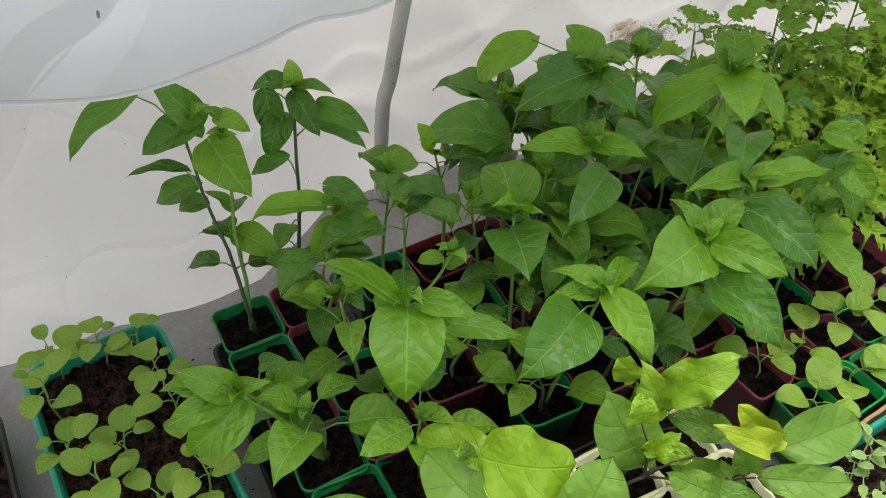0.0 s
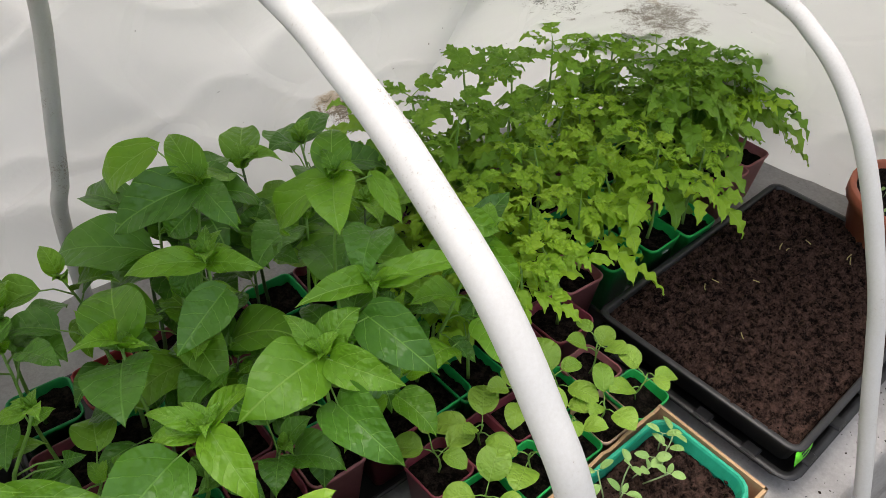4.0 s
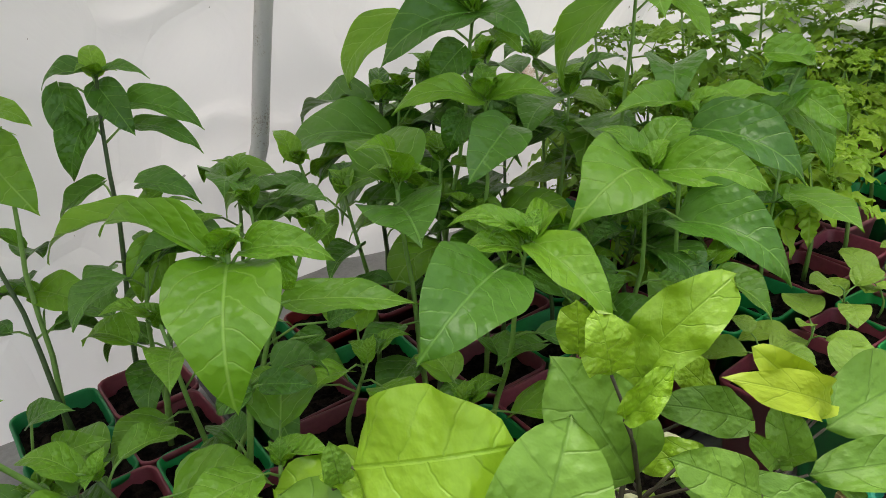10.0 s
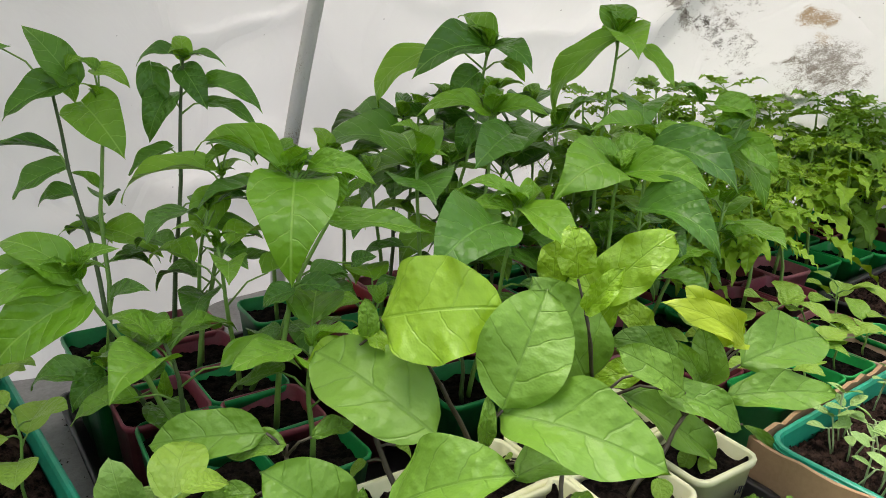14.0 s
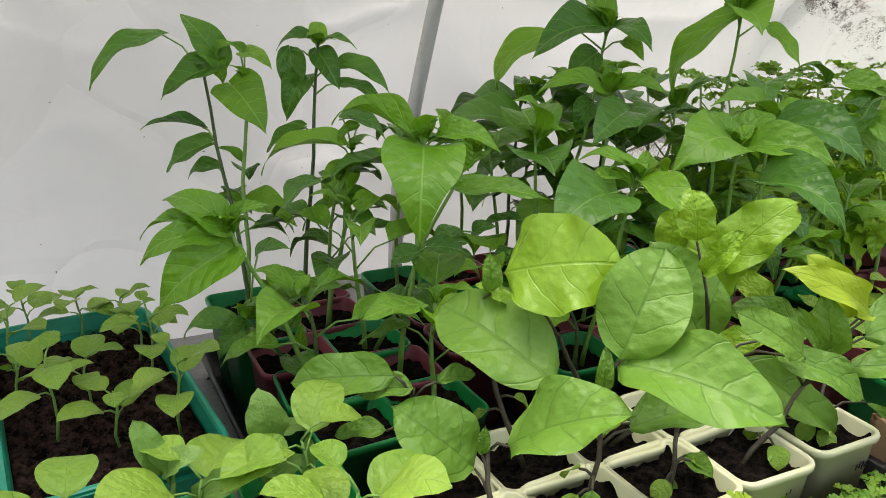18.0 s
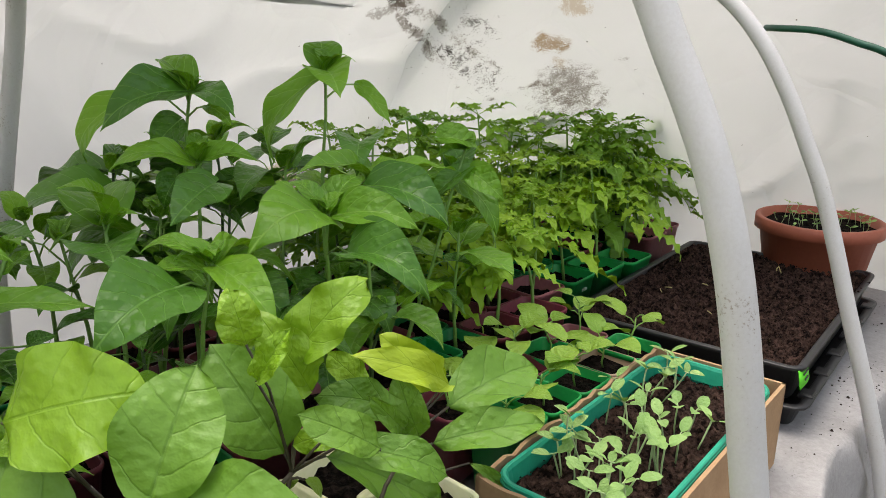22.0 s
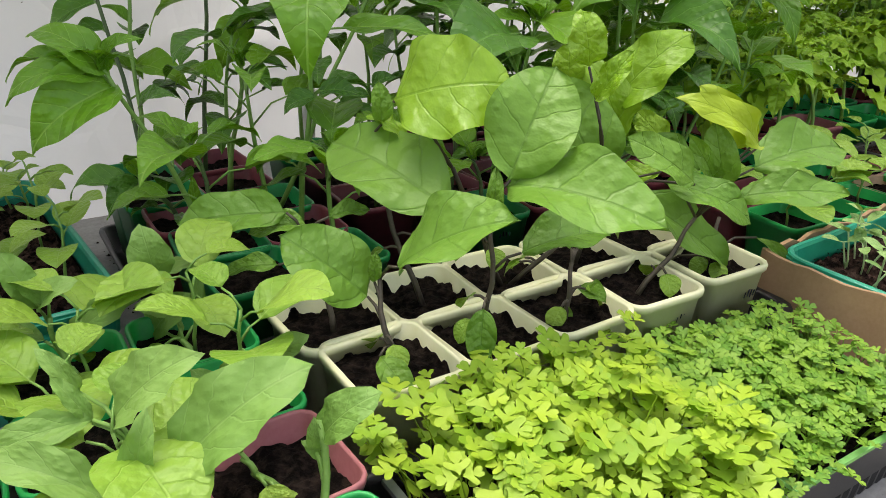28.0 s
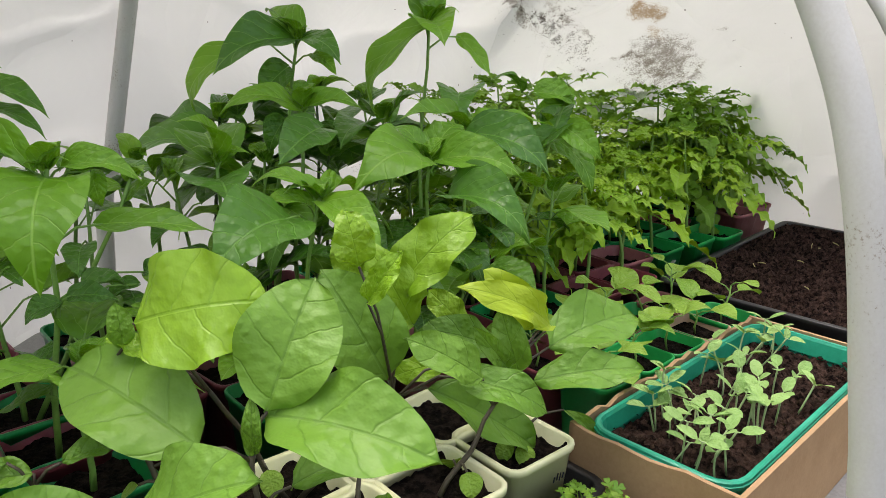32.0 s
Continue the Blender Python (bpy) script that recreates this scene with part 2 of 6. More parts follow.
POT_GREEN = grainy("green_pot_plastic", (0.0, 0.21, 0.05), (0.006, 0.33, 0.085), 30, 0.38, 0.08, 0.0005, vary=0.25)
POT_BRIGHT = grainy("bright_green_pot_plastic", (0.0, 0.30, 0.06), (0.01, 0.42, 0.09), 30, 0.38, 0.08, 0.0005, vary=0.15)
POT_MAROON = grainy("maroon_pot_plastic", (0.14, 0.022, 0.036), (0.25, 0.05, 0.07), 30, 0.42, 0.08, 0.0005, vary=0.25)
POT_PINK = grainy("dusty_pink_pot_plastic", (0.30, 0.09, 0.10), (0.42, 0.16, 0.17), 30, 0.5, 0.1, 0.0005, vary=0.1)
POT_BEIGE = grainy("beige_pot_plastic", (0.50, 0.32, 0.22), (0.62, 0.42, 0.30), 30, 0.5, 0.1, 0.0005)
POT_RED = grainy("red_pot_plastic", (0.20, 0.008, 0.015), (0.32, 0.02, 0.03), 30, 0.42, 0.08, 0.0005)
POT_WHITE = grainy("cream_pot_plastic", (0.80, 0.80, 0.46), (0.90, 0.88, 0.62), 25, 0.45, 0.08, 0.0005)
POT_BLACK = grainy("black_plastic", (0.010, 0.010, 0.011), (0.03, 0.03, 0.032), 40, 0.42, 0.15, 0.0006)
TEAL = grainy("teal_plastic", (0.0, 0.25, 0.15), (0.02, 0.40, 0.25), 20, 0.35, 0.08, 0.0005)
TERRACOTTA = grainy("terracotta_plastic", (0.40, 0.11, 0.065), (0.50, 0.15, 0.09), 25, 0.55, 0.15, 0.0006)
CARDBOARD = grainy("cardboard", (0.36, 0.22, 0.12), (0.47, 0.31, 0.18), 30, 0.85, 0.3, 0.0006, 9.0, 0.2)
TAG = grainy("lime_paper", (0.10, 0.75, 0.02), (0.16, 0.85, 0.04), 30, 0.6, 0.1)
INK = grainy("dark_ink", (0.01, 0.01, 0.02), (0.03, 0.03, 0.04), 30, 0.5, 0.1)
INK_WHITE = grainy("white_ink", (0.6, 0.65, 0.6), (0.8, 0.8, 0.8), 30, 0.5, 0.1)
HOSE = grainy("dark_green_hose", (0.005, 0.06, 0.035), (0.012, 0.11, 0.06), 30, 0.45, 0.1)
TABLE_WOOD = grainy("grey_timber", (0.10, 0.08, 0.06), (0.22, 0.18, 0.14), 12, 0.8, 0.3)
EARTH = grainy("ground_earth", (0.03, 0.022, 0.016), (0.10, 0.075, 0.05), 3, 0.95, 0.8, 0.01)


def dirty_pipe():
    m, n, l, b = material("speckled_white_pipe", 0.6, spec=0.3)
    geo = n.new("ShaderNodeTexCoord").outputs["Object"]
    f = noise_tex(n, l, 420, 5, 0.7, geo)
    g = noise_tex(n, l, 14, 3, 0.6, geo)
    d = math_node(n, l, "ADD", math_node(n, l, "MULTIPLY", f, 0.7), math_node(n, l, "MULTIPLY", g, 0.62))
    col = ramp(n, l, d, [(0.5, (0.60, 0.60, 0.595)), (0.79, (0.55, 0.545, 0.53)), (0.85, (0.38, 0.35, 0.31)), (0.95, (0.18, 0.16, 0.14))])
    l.new(col, b.inputs["Base Color"])
    bump(n, l, b, f, 0.12, 0.0006)
    return m


PIPE = dirty_pipe()


def film_material():
    """Milky plastic sheet: lets light through, with fly specks, mould and a brown stain."""
    m, n, l, b = material("milky_film", 0.55, spec=0.22)
    co = n.new("ShaderNodeTexCoord").outputs["Object"]
    cloud = noise_tex(n, l, 2.2, 4, 0.6, co)
    col = ramp(n, l, cloud, [(0.3, (0.66, 0.665, 0.665)), (0.7, (0.74, 0.745, 0.745))])

    warp = n.new("ShaderNodeTexNoise")
    warp.inputs["Scale"].default_value, warp.inputs["Detail"].default_value = 30.0, 4.0
    l.new(co, warp.inputs["Vector"])
    wv = n.new("ShaderNodeVectorMath")
    wv.operation = "MULTIPLY_ADD"
    l.new(warp.outputs["Color"], wv.inputs[0])
    wv.inputs[1].default_value = (0.03, 0.03, 0.03)
    l.new(co, wv.inputs[2])

    def streak(a, b, r):
        """One on the line from a to b, fading to none at r."""
        a, b = Vector(a) + Vector((0.015, 0.015, 0.015)), Vector(b) + Vector((0.015, 0.015, 0.015))
        pa = n.new("ShaderNodeVectorMath")
        pa.operation = "SUBTRACT"
        l.new(wv.outputs[0], pa.inputs[0])
        pa.inputs[1].default_value = a
        dt = n.new("ShaderNodeVectorMath")
        dt.operation = "DOT_PRODUCT"
        l.new(pa.outputs[0], dt.inputs[0])
        dt.inputs[1].default_value = (b - a) / max(1e-9, (b - a).length_squared)
        h = n.new("ShaderNodeClamp")
        l.new(dt.outputs["Value"], h.inputs[0])
        sc = n.new("ShaderNodeVectorMath")
        sc.operation = "SCALE"
        sc.inputs[0].default_value = b - a
        l.new(h.outputs[0], sc.inputs["Scale"])
        ds = n.new("ShaderNodeVectorMath")
        ds.operation = "DISTANCE"
        l.new(pa.outputs[0], ds.inputs[0])
        l.new(sc.outputs[0], ds.inputs[1])
        s = n.new("ShaderNodeMapRange")
        s.inputs[1].default_value, s.inputs[2].default_value, s.inputs[3].default_value, s.inputs[4].default_value = 0.0, r, 1.0, 0.0
        l.new(ds.outputs["Value"], s.inputs[0])
        return s.outputs[0]

    grit = noise_tex(n, l, 380, 4, 0.8, co, 0.6)
    patch = noise_tex(n, l, 38, 4, 0.7, co, 1.0)
    dark, brown, grey, tan = (0.05, 0.042, 0.035), (0.26, 0.15, 0.05), (0.15, 0.12, 0.095), (0.40, 0.28, 0.15)
    for p0, p1, r, c, lim, soft, amount in (((0.966, 0.684, 1.242), (1.179, 0.717, 1.112), 0.016, grey, 0.86, 0.25, 0.75), ((1.179, 0.717, 1.112), (1.277, 0.565, 1.168), 0.014, grey, 0.84, 0.25, 0.75), ((0.946, 0.67, 1.268), (1.151, 0.648, 1.181), 0.018, grey, 0.95, 0.25, 0.7),
                                          ((0.94, 0.675, 1.272), (0.955, 0.672, 1.258), 0.016, dark, 0.92, 0.15, 0.9), ((0.917, 0.70, 1.246), (0.955, 0.672, 1.262), 0.014, grey, 0.92, 0.25, 0.6), ((0.972, 0.68, 1.24), (0.995, 0.68, 1.225), 0.02, dark, 1.06, 0.12, 0.8),
                                          ((1.04, 0.677, 1.204), (1.06, 0.675, 1.195), 0.03, dark, 1.13, 0.1, 0.9), ((1.03, 0.68, 1.205), (1.16, 0.67, 1.15), 0.09, dark, 1.24, 0.1, 0.8), ((1.05, 0.62, 1.24), (1.10, 0.62, 1.225), 0.06, dark, 1.24, 0.1, 0.8),
                                          ((1.175, 0.57, 1.219), (1.195, 0.553, 1.214), 0.028, brown, 0.80, 0.3, 0.85), ((1.225, 0.572, 1.192), (1.245, 0.57, 1.182), 0.022, tan, 0.82, 0.35, 0.6), ((1.255, 0.575, 1.165), (1.317, 0.552, 1.152), 0.018, dark, 0.83, 0.3, 0.8),
                                          ((1.27, 0.585, 1.15), (1.325, 0.59, 1.134), 0.075, grey, 0.86, 0.35, 0.75), ((1.29, 0.61, 1.13), (1.33, 0.65, 1.10), 0.085, grey, 1.0, 0.3, 0.7), ((1.287, 0.489, 1.198), (1.292, 0.484, 1.196), 0.018, grey, 0.84, 0.2, 0.8), ((1.147, 0.50, 1.278), (1.155, 0.495, 1.268), 0.03, tan, 0.9, 0.35, 0.6),
                                          ((0.854, 0.865, 0.986), (0.88, 0.86, 0.95), 0.035, tan, 0.84, 0.3, 0.7), ((0.86, 0.866, 0.96), (0.92, 0.855, 0.96), 0.06, dark, 1.05, 0.15, 0.7)):
        sp = streak(p0, p1, r)
        k = math_node(n, l, "ADD", math_node(n, l, "MULTIPLY", sp, 0.5), math_node(n, l, "ADD", math_node(n, l, "MULTIPLY", grit, 1.4), math_node(n, l, "MULTIPLY", patch, 1.2)))
        s = n.new("ShaderNodeMapRange")
        s.inputs[1].default_value, s.inputs[2].default_value = lim + 0.53, lim + 0.60 + 0.5 * soft
        l.new(k, s.inputs[0])
        gate = math_node(n, l, "MULTIPLY", s.outputs[0], math_node(n, l, "MINIMUM", math_node(n, l, "MULTIPLY", sp, 4.0), 1.0))
        col = mix_color(n, l, math_node(n, l, "MULTIPLY", gate, amount), col, c)
    for scale, far, many in ((30, 0.05, 0.83), (70, 0.09, 0.93)):
        vor = n.new("ShaderNodeTexVoronoi")
        vor.inputs["Scale"].default_value = scale
        l.new(wv.outputs[0], vor.inputs["Vector"])
        rnd = n.new("ShaderNodeSeparateColor")
        l.new(vor.outputs["Color"], rnd.inputs[0])
        small = math_node(n, l, "MULTIPLY", math_node(n, l, "LESS_THAN", vor.outputs["Distance"], far), math_node(n, l, "GREATER_THAN", rnd.outputs[0], many))
        col = mix_color(n, l, math_node(n, l, "MULTIPLY", small, 0.75), col, (0.08, 0.07, 0.06))
    l.new(col, b.inputs["Base Color"])
    crease = n.new("ShaderNodeTexVoronoi")
    crease.feature = "DISTANCE_TO_EDGE"
    crease.inputs["Scale"].default_value, crease.inputs["Randomness"].default_value = 4.5, 1.0
    wob = n.new("ShaderNodeVectorMath")
    wob.operation = "MULTIPLY_ADD"
    wn2 = n.new("ShaderNodeTexNoise")
    wn2.inputs["Scale"].default_value = 3.0
    l.new(co, wn2.inputs["Vector"])
    l.new(wn2.outputs["Color"], wob.inputs[0])
    wob.inputs[1].default_value = (0.25, 0.25, 0.25)
    l.new(co, wob.inputs[2])
    l.new(wob.outputs[0], crease.inputs["Vector"])
    fold = math_node(n, l, "MINIMUM", crease.outputs["Distance"], 0.06)
    hh = math_node(n, l, "ADD", noise_tex(n, l, 7, 5, 0.5, co, 0.8), math_node(n, l, "MULTIPLY", fold, 6.0))
    bump(n, l, b, hh, 0.6, 0.012)
    tr = n.new("ShaderNodeBsdfTranslucent")
    l.new(col, tr.inputs["Color"])
    mx = n.new("ShaderNodeMixShader")
    mx.inputs[0].default_value = 0.38
    l.new(b.outputs[0], mx.inputs[1])
    l.new(tr.outputs[0], mx.inputs[2])
    l.new(mx.outputs[0], n["Material Output"].inputs[0])
    return m


FILM = film_material()


def fleece():
    """Thin white fleece, greyed by dust and flecked with crumbs of peat."""
    m, n, l, b = material("white_fleece", 0.9, spec=0.2)
    co = n.new("ShaderNodeTexCoord").outputs["Object"]
    f = math_node(n, l, "ADD", math_node(n, l, "MULTIPLY", noise_tex(n, l, 8, 5, 0.6, co), 0.6), math_node(n, l, "MULTIPLY", noise_tex(n, l, 160, 4, 0.7, co), 0.4))
    col = ramp(n, l, f, [(0.3, (0.26, 0.252, 0.248)), (0.7, (0.44, 0.43, 0.425))])
    d = math_node(n, l, "ADD", math_node(n, l, "MULTIPLY", noise_tex(n, l, 230, 4, 0.75, co), 0.7), math_node(n, l, "MULTIPLY", noise_tex(n, l, 11, 3, 0.6, co), 0.5))
    gate = ramp(n, l, d, [(0.74, (0, 0, 0)), (0.80, (0.8, 0.8, 0.8))])
    l.new(mix_color(n, l, gate, col, (0.09, 0.07, 0.06)), b.inputs["Base Color"])
    h = math_node(n, l, "ADD", noise_tex(n, l, 24, 5, 0.6, co, 1.2), math_node(n, l, "MULTIPLY", noise_tex(n, l, 500, 2, 0.5, co), 0.12))
    bump(n, l, b, h, 0.5, 0.006)
    return m


CLOTH = fleece()


# ---- shape helpers ----
def mesh_of(name, verts, faces, mat, smooth=True):
    me = bpy.data.meshes.new(name)
    me.from_pydata([tuple(v) for v in verts], [], faces)
    me.materials.append(mat)
    if smooth:
        me.polygons.foreach_set("use_smooth", [True] * len(me.polygons))
    me.update()
    return me


def thing(name, label, category, group="", kind="", at=None):
    ob = new(name)
    ob.empty_display_size = 0.02
    if at is not None:
        ob.matrix_world = at
    return tagged(ob, label, category, group, kind)


def part(name, me, parent, m=None, label=""):
    ob = new(name, me)
    ob.parent = parent
    if m is not None:
        ob.matrix_basis = m
    if label:
        ob["label"] = label
    return ob


def solid(name, me, label, category, group="", kind="", at=None):
    ob = new(name, me)
    if at is not None:
        ob.matrix_world = at
    return tagged(ob, label, category, group, kind)


def rounded(hx, hy, r, n=3):
    """Corner-rounded rectangle, counter-clockwise."""
    out = []
    for cx, cy, a0 in ((hx - r, hy - r, 0), (r - hx, hy - r, 90), (r - hx, r - hy, 180), (hx - r, r - hy, 270)):
        for i in range(n + 1):
            a = radians(a0 + 90 * i / n)
            out.append((cx + r * math.cos(a), cy + r * math.sin(a)))
    return out


def loft(rings, close_first=True, close_last=True):
    """Verts and faces through rings of equal length."""
    n = len(rings[0])
    verts = [v for ring in rings for v in ring]
    faces = []
    for k in range(len(rings) - 1):
        for i in range(n):
            j = (i + 1) % n
            faces.append((k * n + i, k * n + j, (k + 1) * n + j, (k + 1) * n + i))
    if close_first:
        faces.append(tuple(range(n - 1, -1, -1)))
    if close_last:
        faces.append(tuple((len(rings) - 1) * n + i for i in range(n)))
    return verts, faces


def tub(hx, hy, height, taper, r, wall, lip, floor=0.004, lip_h=0.006, ribs=0):
    """An open tapered tub with a lip, base at z = 0."""
    def ring(dx, z, k=None):
        t = 1 - (1 - taper) * (1 - z / height)
        pts = rounded(hx * t + dx, hy * t + dx, max(r * t + dx, 0.001), 3 if not ribs else 3)
        return [(x, y, z) for x, y in pts]
    rings = [ring(-0.002, 0), ring(0, 0.003), ring(0, height - lip_h), ring(lip, height - lip_h), ring(lip, height - 0.0012), ring(lip - 0.001, height),
             ring(-wall * 0.6, height), ring(-wall, height - 0.0015), ring(-wall, floor)]
    return loft(rings)


def tube(path, radii, sides=6, caps=True):
    """A tube along points; radii one number or one a point."""
    path = [Vector(p) for p in path]
    if not isinstance(radii, (list, tuple)):
        radii = [radii] * len(path)
    rings = []
    ref = Vector((0.31, 0.87, 0.2)).normalized()
    for i, p in enumerate(path):
        d = (path[min(i + 1, len(path) - 1)] - path[max(i - 1, 0)]).normalized()
        u = d.cross(ref)
        u = u.normalized() if u.length > 1e-4 else d.orthogonal().normalized()
        v = d.cross(u)
        rings.append([p + radii[i] * (math.cos(2 * math.pi * k / sides) * u + math.sin(2 * math.pi * k / sides) * v) for k in range(sides)])
    return loft(rings, caps, caps)


def joined(pieces):
    verts, faces = [], []
    for v, f in pieces:
        o = len(verts)
        verts += list(v)
        faces += [tuple(i + o for i in q) for q in f]
    return verts, faces


def spline(points, steps):
    """Catmull-Rom through points."""
    p = [Vector(q) for q in points]
    p = [2 * p[0] - p[1]] + p + [2 * p[-1] - p[-2]]
    out = []
    for i in range(1, len(p) - 2):
        for k in range(steps):
            t = k / steps
            out.append(0.5 * (2 * p[i] + (p[i + 1] - p[i - 1]) * t + (2 * p[i - 1] - 5 * p[i] + 4 * p[i + 1] - p[i + 2]) * t * t + (3 * p[i] - p[i - 1] - 3 * p[i + 1] + p[i + 2]) * t ** 3))
    out.append(p[-2])
    return out


def grid_faces(nu, nv):
    return [(i * nv + j, i * nv + j + 1, (i + 1) * nv + j + 1, (i + 1) * nv + j) for i in range(nu - 1) for j in range(nv - 1)]


def soil_bed(name, hx, hy, rise, cell, mat, seed, r=0.0, edge=0.0, stick=0.0):
    """A lumpy bed of peat, rounded-rectangle outline, top near z = 0."""
    nu, nv = max(4, int(2 * hx / cell)), max(4, int(2 * hy / cell))
    verts = []
    for i in range(nu):
        for j in range(nv):
            a, b = 2 * i / (nu - 1) - 1, 2 * j / (nv - 1) - 1
            x, y = hx * a, hy * b
            if r:
                lim = hx - r, hy - r
                ox, oy = max(abs(x) - lim[0], 0), max(abs(y) - lim[1], 0)
                d = math.hypot(ox, oy)
                if d > r:
                    x = math.copysign(lim[0] + ox * r / d, x)
                    y = math.copysign(lim[1] + oy * r / d, y)
            q = Vector((x * 1.0 + seed * 7.3, y, seed))
            warp = Vector((noise.noise(q * 70), noise.noise(q * 70 + Vector((5, 0, 0))), 0)) * 0.35
            crumb = noise.voronoi(q * 85 + warp)[0][0]
            fine = noise.voronoi(q * 190 + warp)[0][0]
            z = rise * (noise.noise(q * 30) * 0.7 + 1.5 * (0.4 - crumb) + 0.7 * (0.4 - fine) + 0.3 * noise.noise(q * 260))
            z -= edge * max(abs(a), abs(b)) ** 6
            if stick:
                z += stick * max(0, 0.25 + noise.noise(q * 90)) * max(abs(a), abs(b)) ** 24
            verts.append((x, y, z))
    return mesh_of(name, verts, grid_faces(nu, nv), mat)


def frame_along(base, direction, up):
    """A matrix at base whose y points along direction and z near up."""
    y = Vector(direction).normalized()
    x = y.cross(Vector(up))
    if x.length < 1e-5:
        x = y.orthogonal()
    x.normalize()
    z = x.cross(y)
    return Matrix(((x.x, y.x, z.x, base[0]), (x.y, y.y, z.y, base[1]), (x.z, y.z, z.z, base[2]), (0, 0, 0, 1)))


# ---- leaves, one unit long from base to tip along y ----
def blade(width, profile, fold=0.15, droop=0.25, wave=0.02, waves=5, pucker=0.012, twist=0.0, seed=0, nu=12, nv=8, lobes=0, lobe=0.0, veins=6, cord=0.0):
    rnd = random.Random(seed)
    ph = [rnd.uniform(0, 6.3) for _ in range(4)]
    verts = []
    for i in range(nu + 1):
        s = i / nu
        w = width * profile(s)
        if lobes:
            w *= 1 - lobe * (0.5 + 0.5 * math.cos(2 * math.pi * lobes * s + ph[0]))
        ang = droop * s * s
        cy = s - droop * droop * s ** 3 * 0.33
        cz = -droop * s * s * 0.5
        for j in range(nv + 1):
            c = 2 * j / nv - 1
            x = w * c
            y = cy + 0.05 * abs(c) * (0.5 - s) * 0.6 - cord * abs(c) ** 1.5 * (1 - s) ** 6
            z = cz + fold * abs(x) + wave * abs(c) ** 2 * math.sin(waves * 2 * math.pi * s + ph[1] + (1.7 if c > 0 else 0))
            z += pucker * math.sin(2 * math.pi * veins * (s - 0.9 * abs(x))) * (1 - c * c) * (1 if abs(c) > 0.05 else 0) * 1.2
            z += twist * x * s
            verts.append((x, y, z))
    e = verts[nu * (nv + 1) + nv // 2]
    ln = math.hypot(e[1], e[2])
    ca, sa = e[1] / ln, e[2] / ln
    verts = [(x / ln, (ca * y + sa * z) / ln, (ca * z - sa * y) / ln) for x, y, z in verts]
    return verts, grid_faces(nu + 1, nv + 1)


def ovate(s):
    """Broad below the middle, drawn out to a fine point."""
    return max(0.012, 2.72 * s ** 0.5 * (1 - s) ** 1.08) if 0 < s < 1 else 0.012


def oval(s):
    return max(0.02, math.sin(math.pi * min(max(s, 0.0), 1.0) ** 0.9) ** 0.55)


def make_set(name, mat, specs):
    return [mesh_of(name, *blade(**k), mat) for k in specs]


def family(mat, name, width, profile, count, seed, folds=(0.05, 0.4), droops=(0.3, 1.0), **kw):
    r = random.Random(seed)
    return make_set(name, mat, [dict(width=width * r.uniform(0.9, 1.12), profile=profile, fold=r.uniform(*folds), droop=r.uniform(*droops), twist=r.uniform(-0.2, 0.2), seed=seed + i, **kw) for i in range(count)])


PEPPER_LEAVES = family(PEPPER, "pepper_leaf", 0.30, ovate, 8, 3, (0.15, 0.6), (0.5, 1.25), wave=0.03, waves=2, pucker=0.008, veins=5, nu=20, cord=0.10)
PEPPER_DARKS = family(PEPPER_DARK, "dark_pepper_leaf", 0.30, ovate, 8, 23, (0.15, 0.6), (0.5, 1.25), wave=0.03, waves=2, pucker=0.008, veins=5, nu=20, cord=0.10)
EGG_LEAVES = family(EGGPLANT, "eggplant_leaf", 0.285, oval, 6, 43, wave=0.045, waves=1.7, pucker=0.003, veins=4, nu=18, nv=10)
EGG_LIMES = family(EGGPLANT_LIME, "lime_eggplant_leaf", 0.30, oval, 4, 53, wave=0.06, waves=2.3, pucker=0.004, veins=4, nu=18, nv=10)
EGG_YELLOWS = family(EGGPLANT_YELLOW, "yellow_eggplant_leaf", 0.28, oval, 2, 63, wave=0.045, waves=2, pucker=0.004, veins=5, nu=18, nv=10)
EGG_YOUNG = family(EGG_GREY, "young_eggplant_leaf", 0.30, oval, 5, 93, wave=0.035, waves=3, pucker=0.01, veins=5)
SEEDLING_LEAVES = family(SEEDLING, "seedling_leaf", 0.35, oval, 6, 73, wave=0.015, waves=2, pucker=0.003, veins=4, nu=10, nv=6)
SPROUT_LEAVES = family(SPROUT, "sprout_leaf", 0.27, oval, 3, 83, wave=0.0, pucker=0.0, nu=6, nv=4)


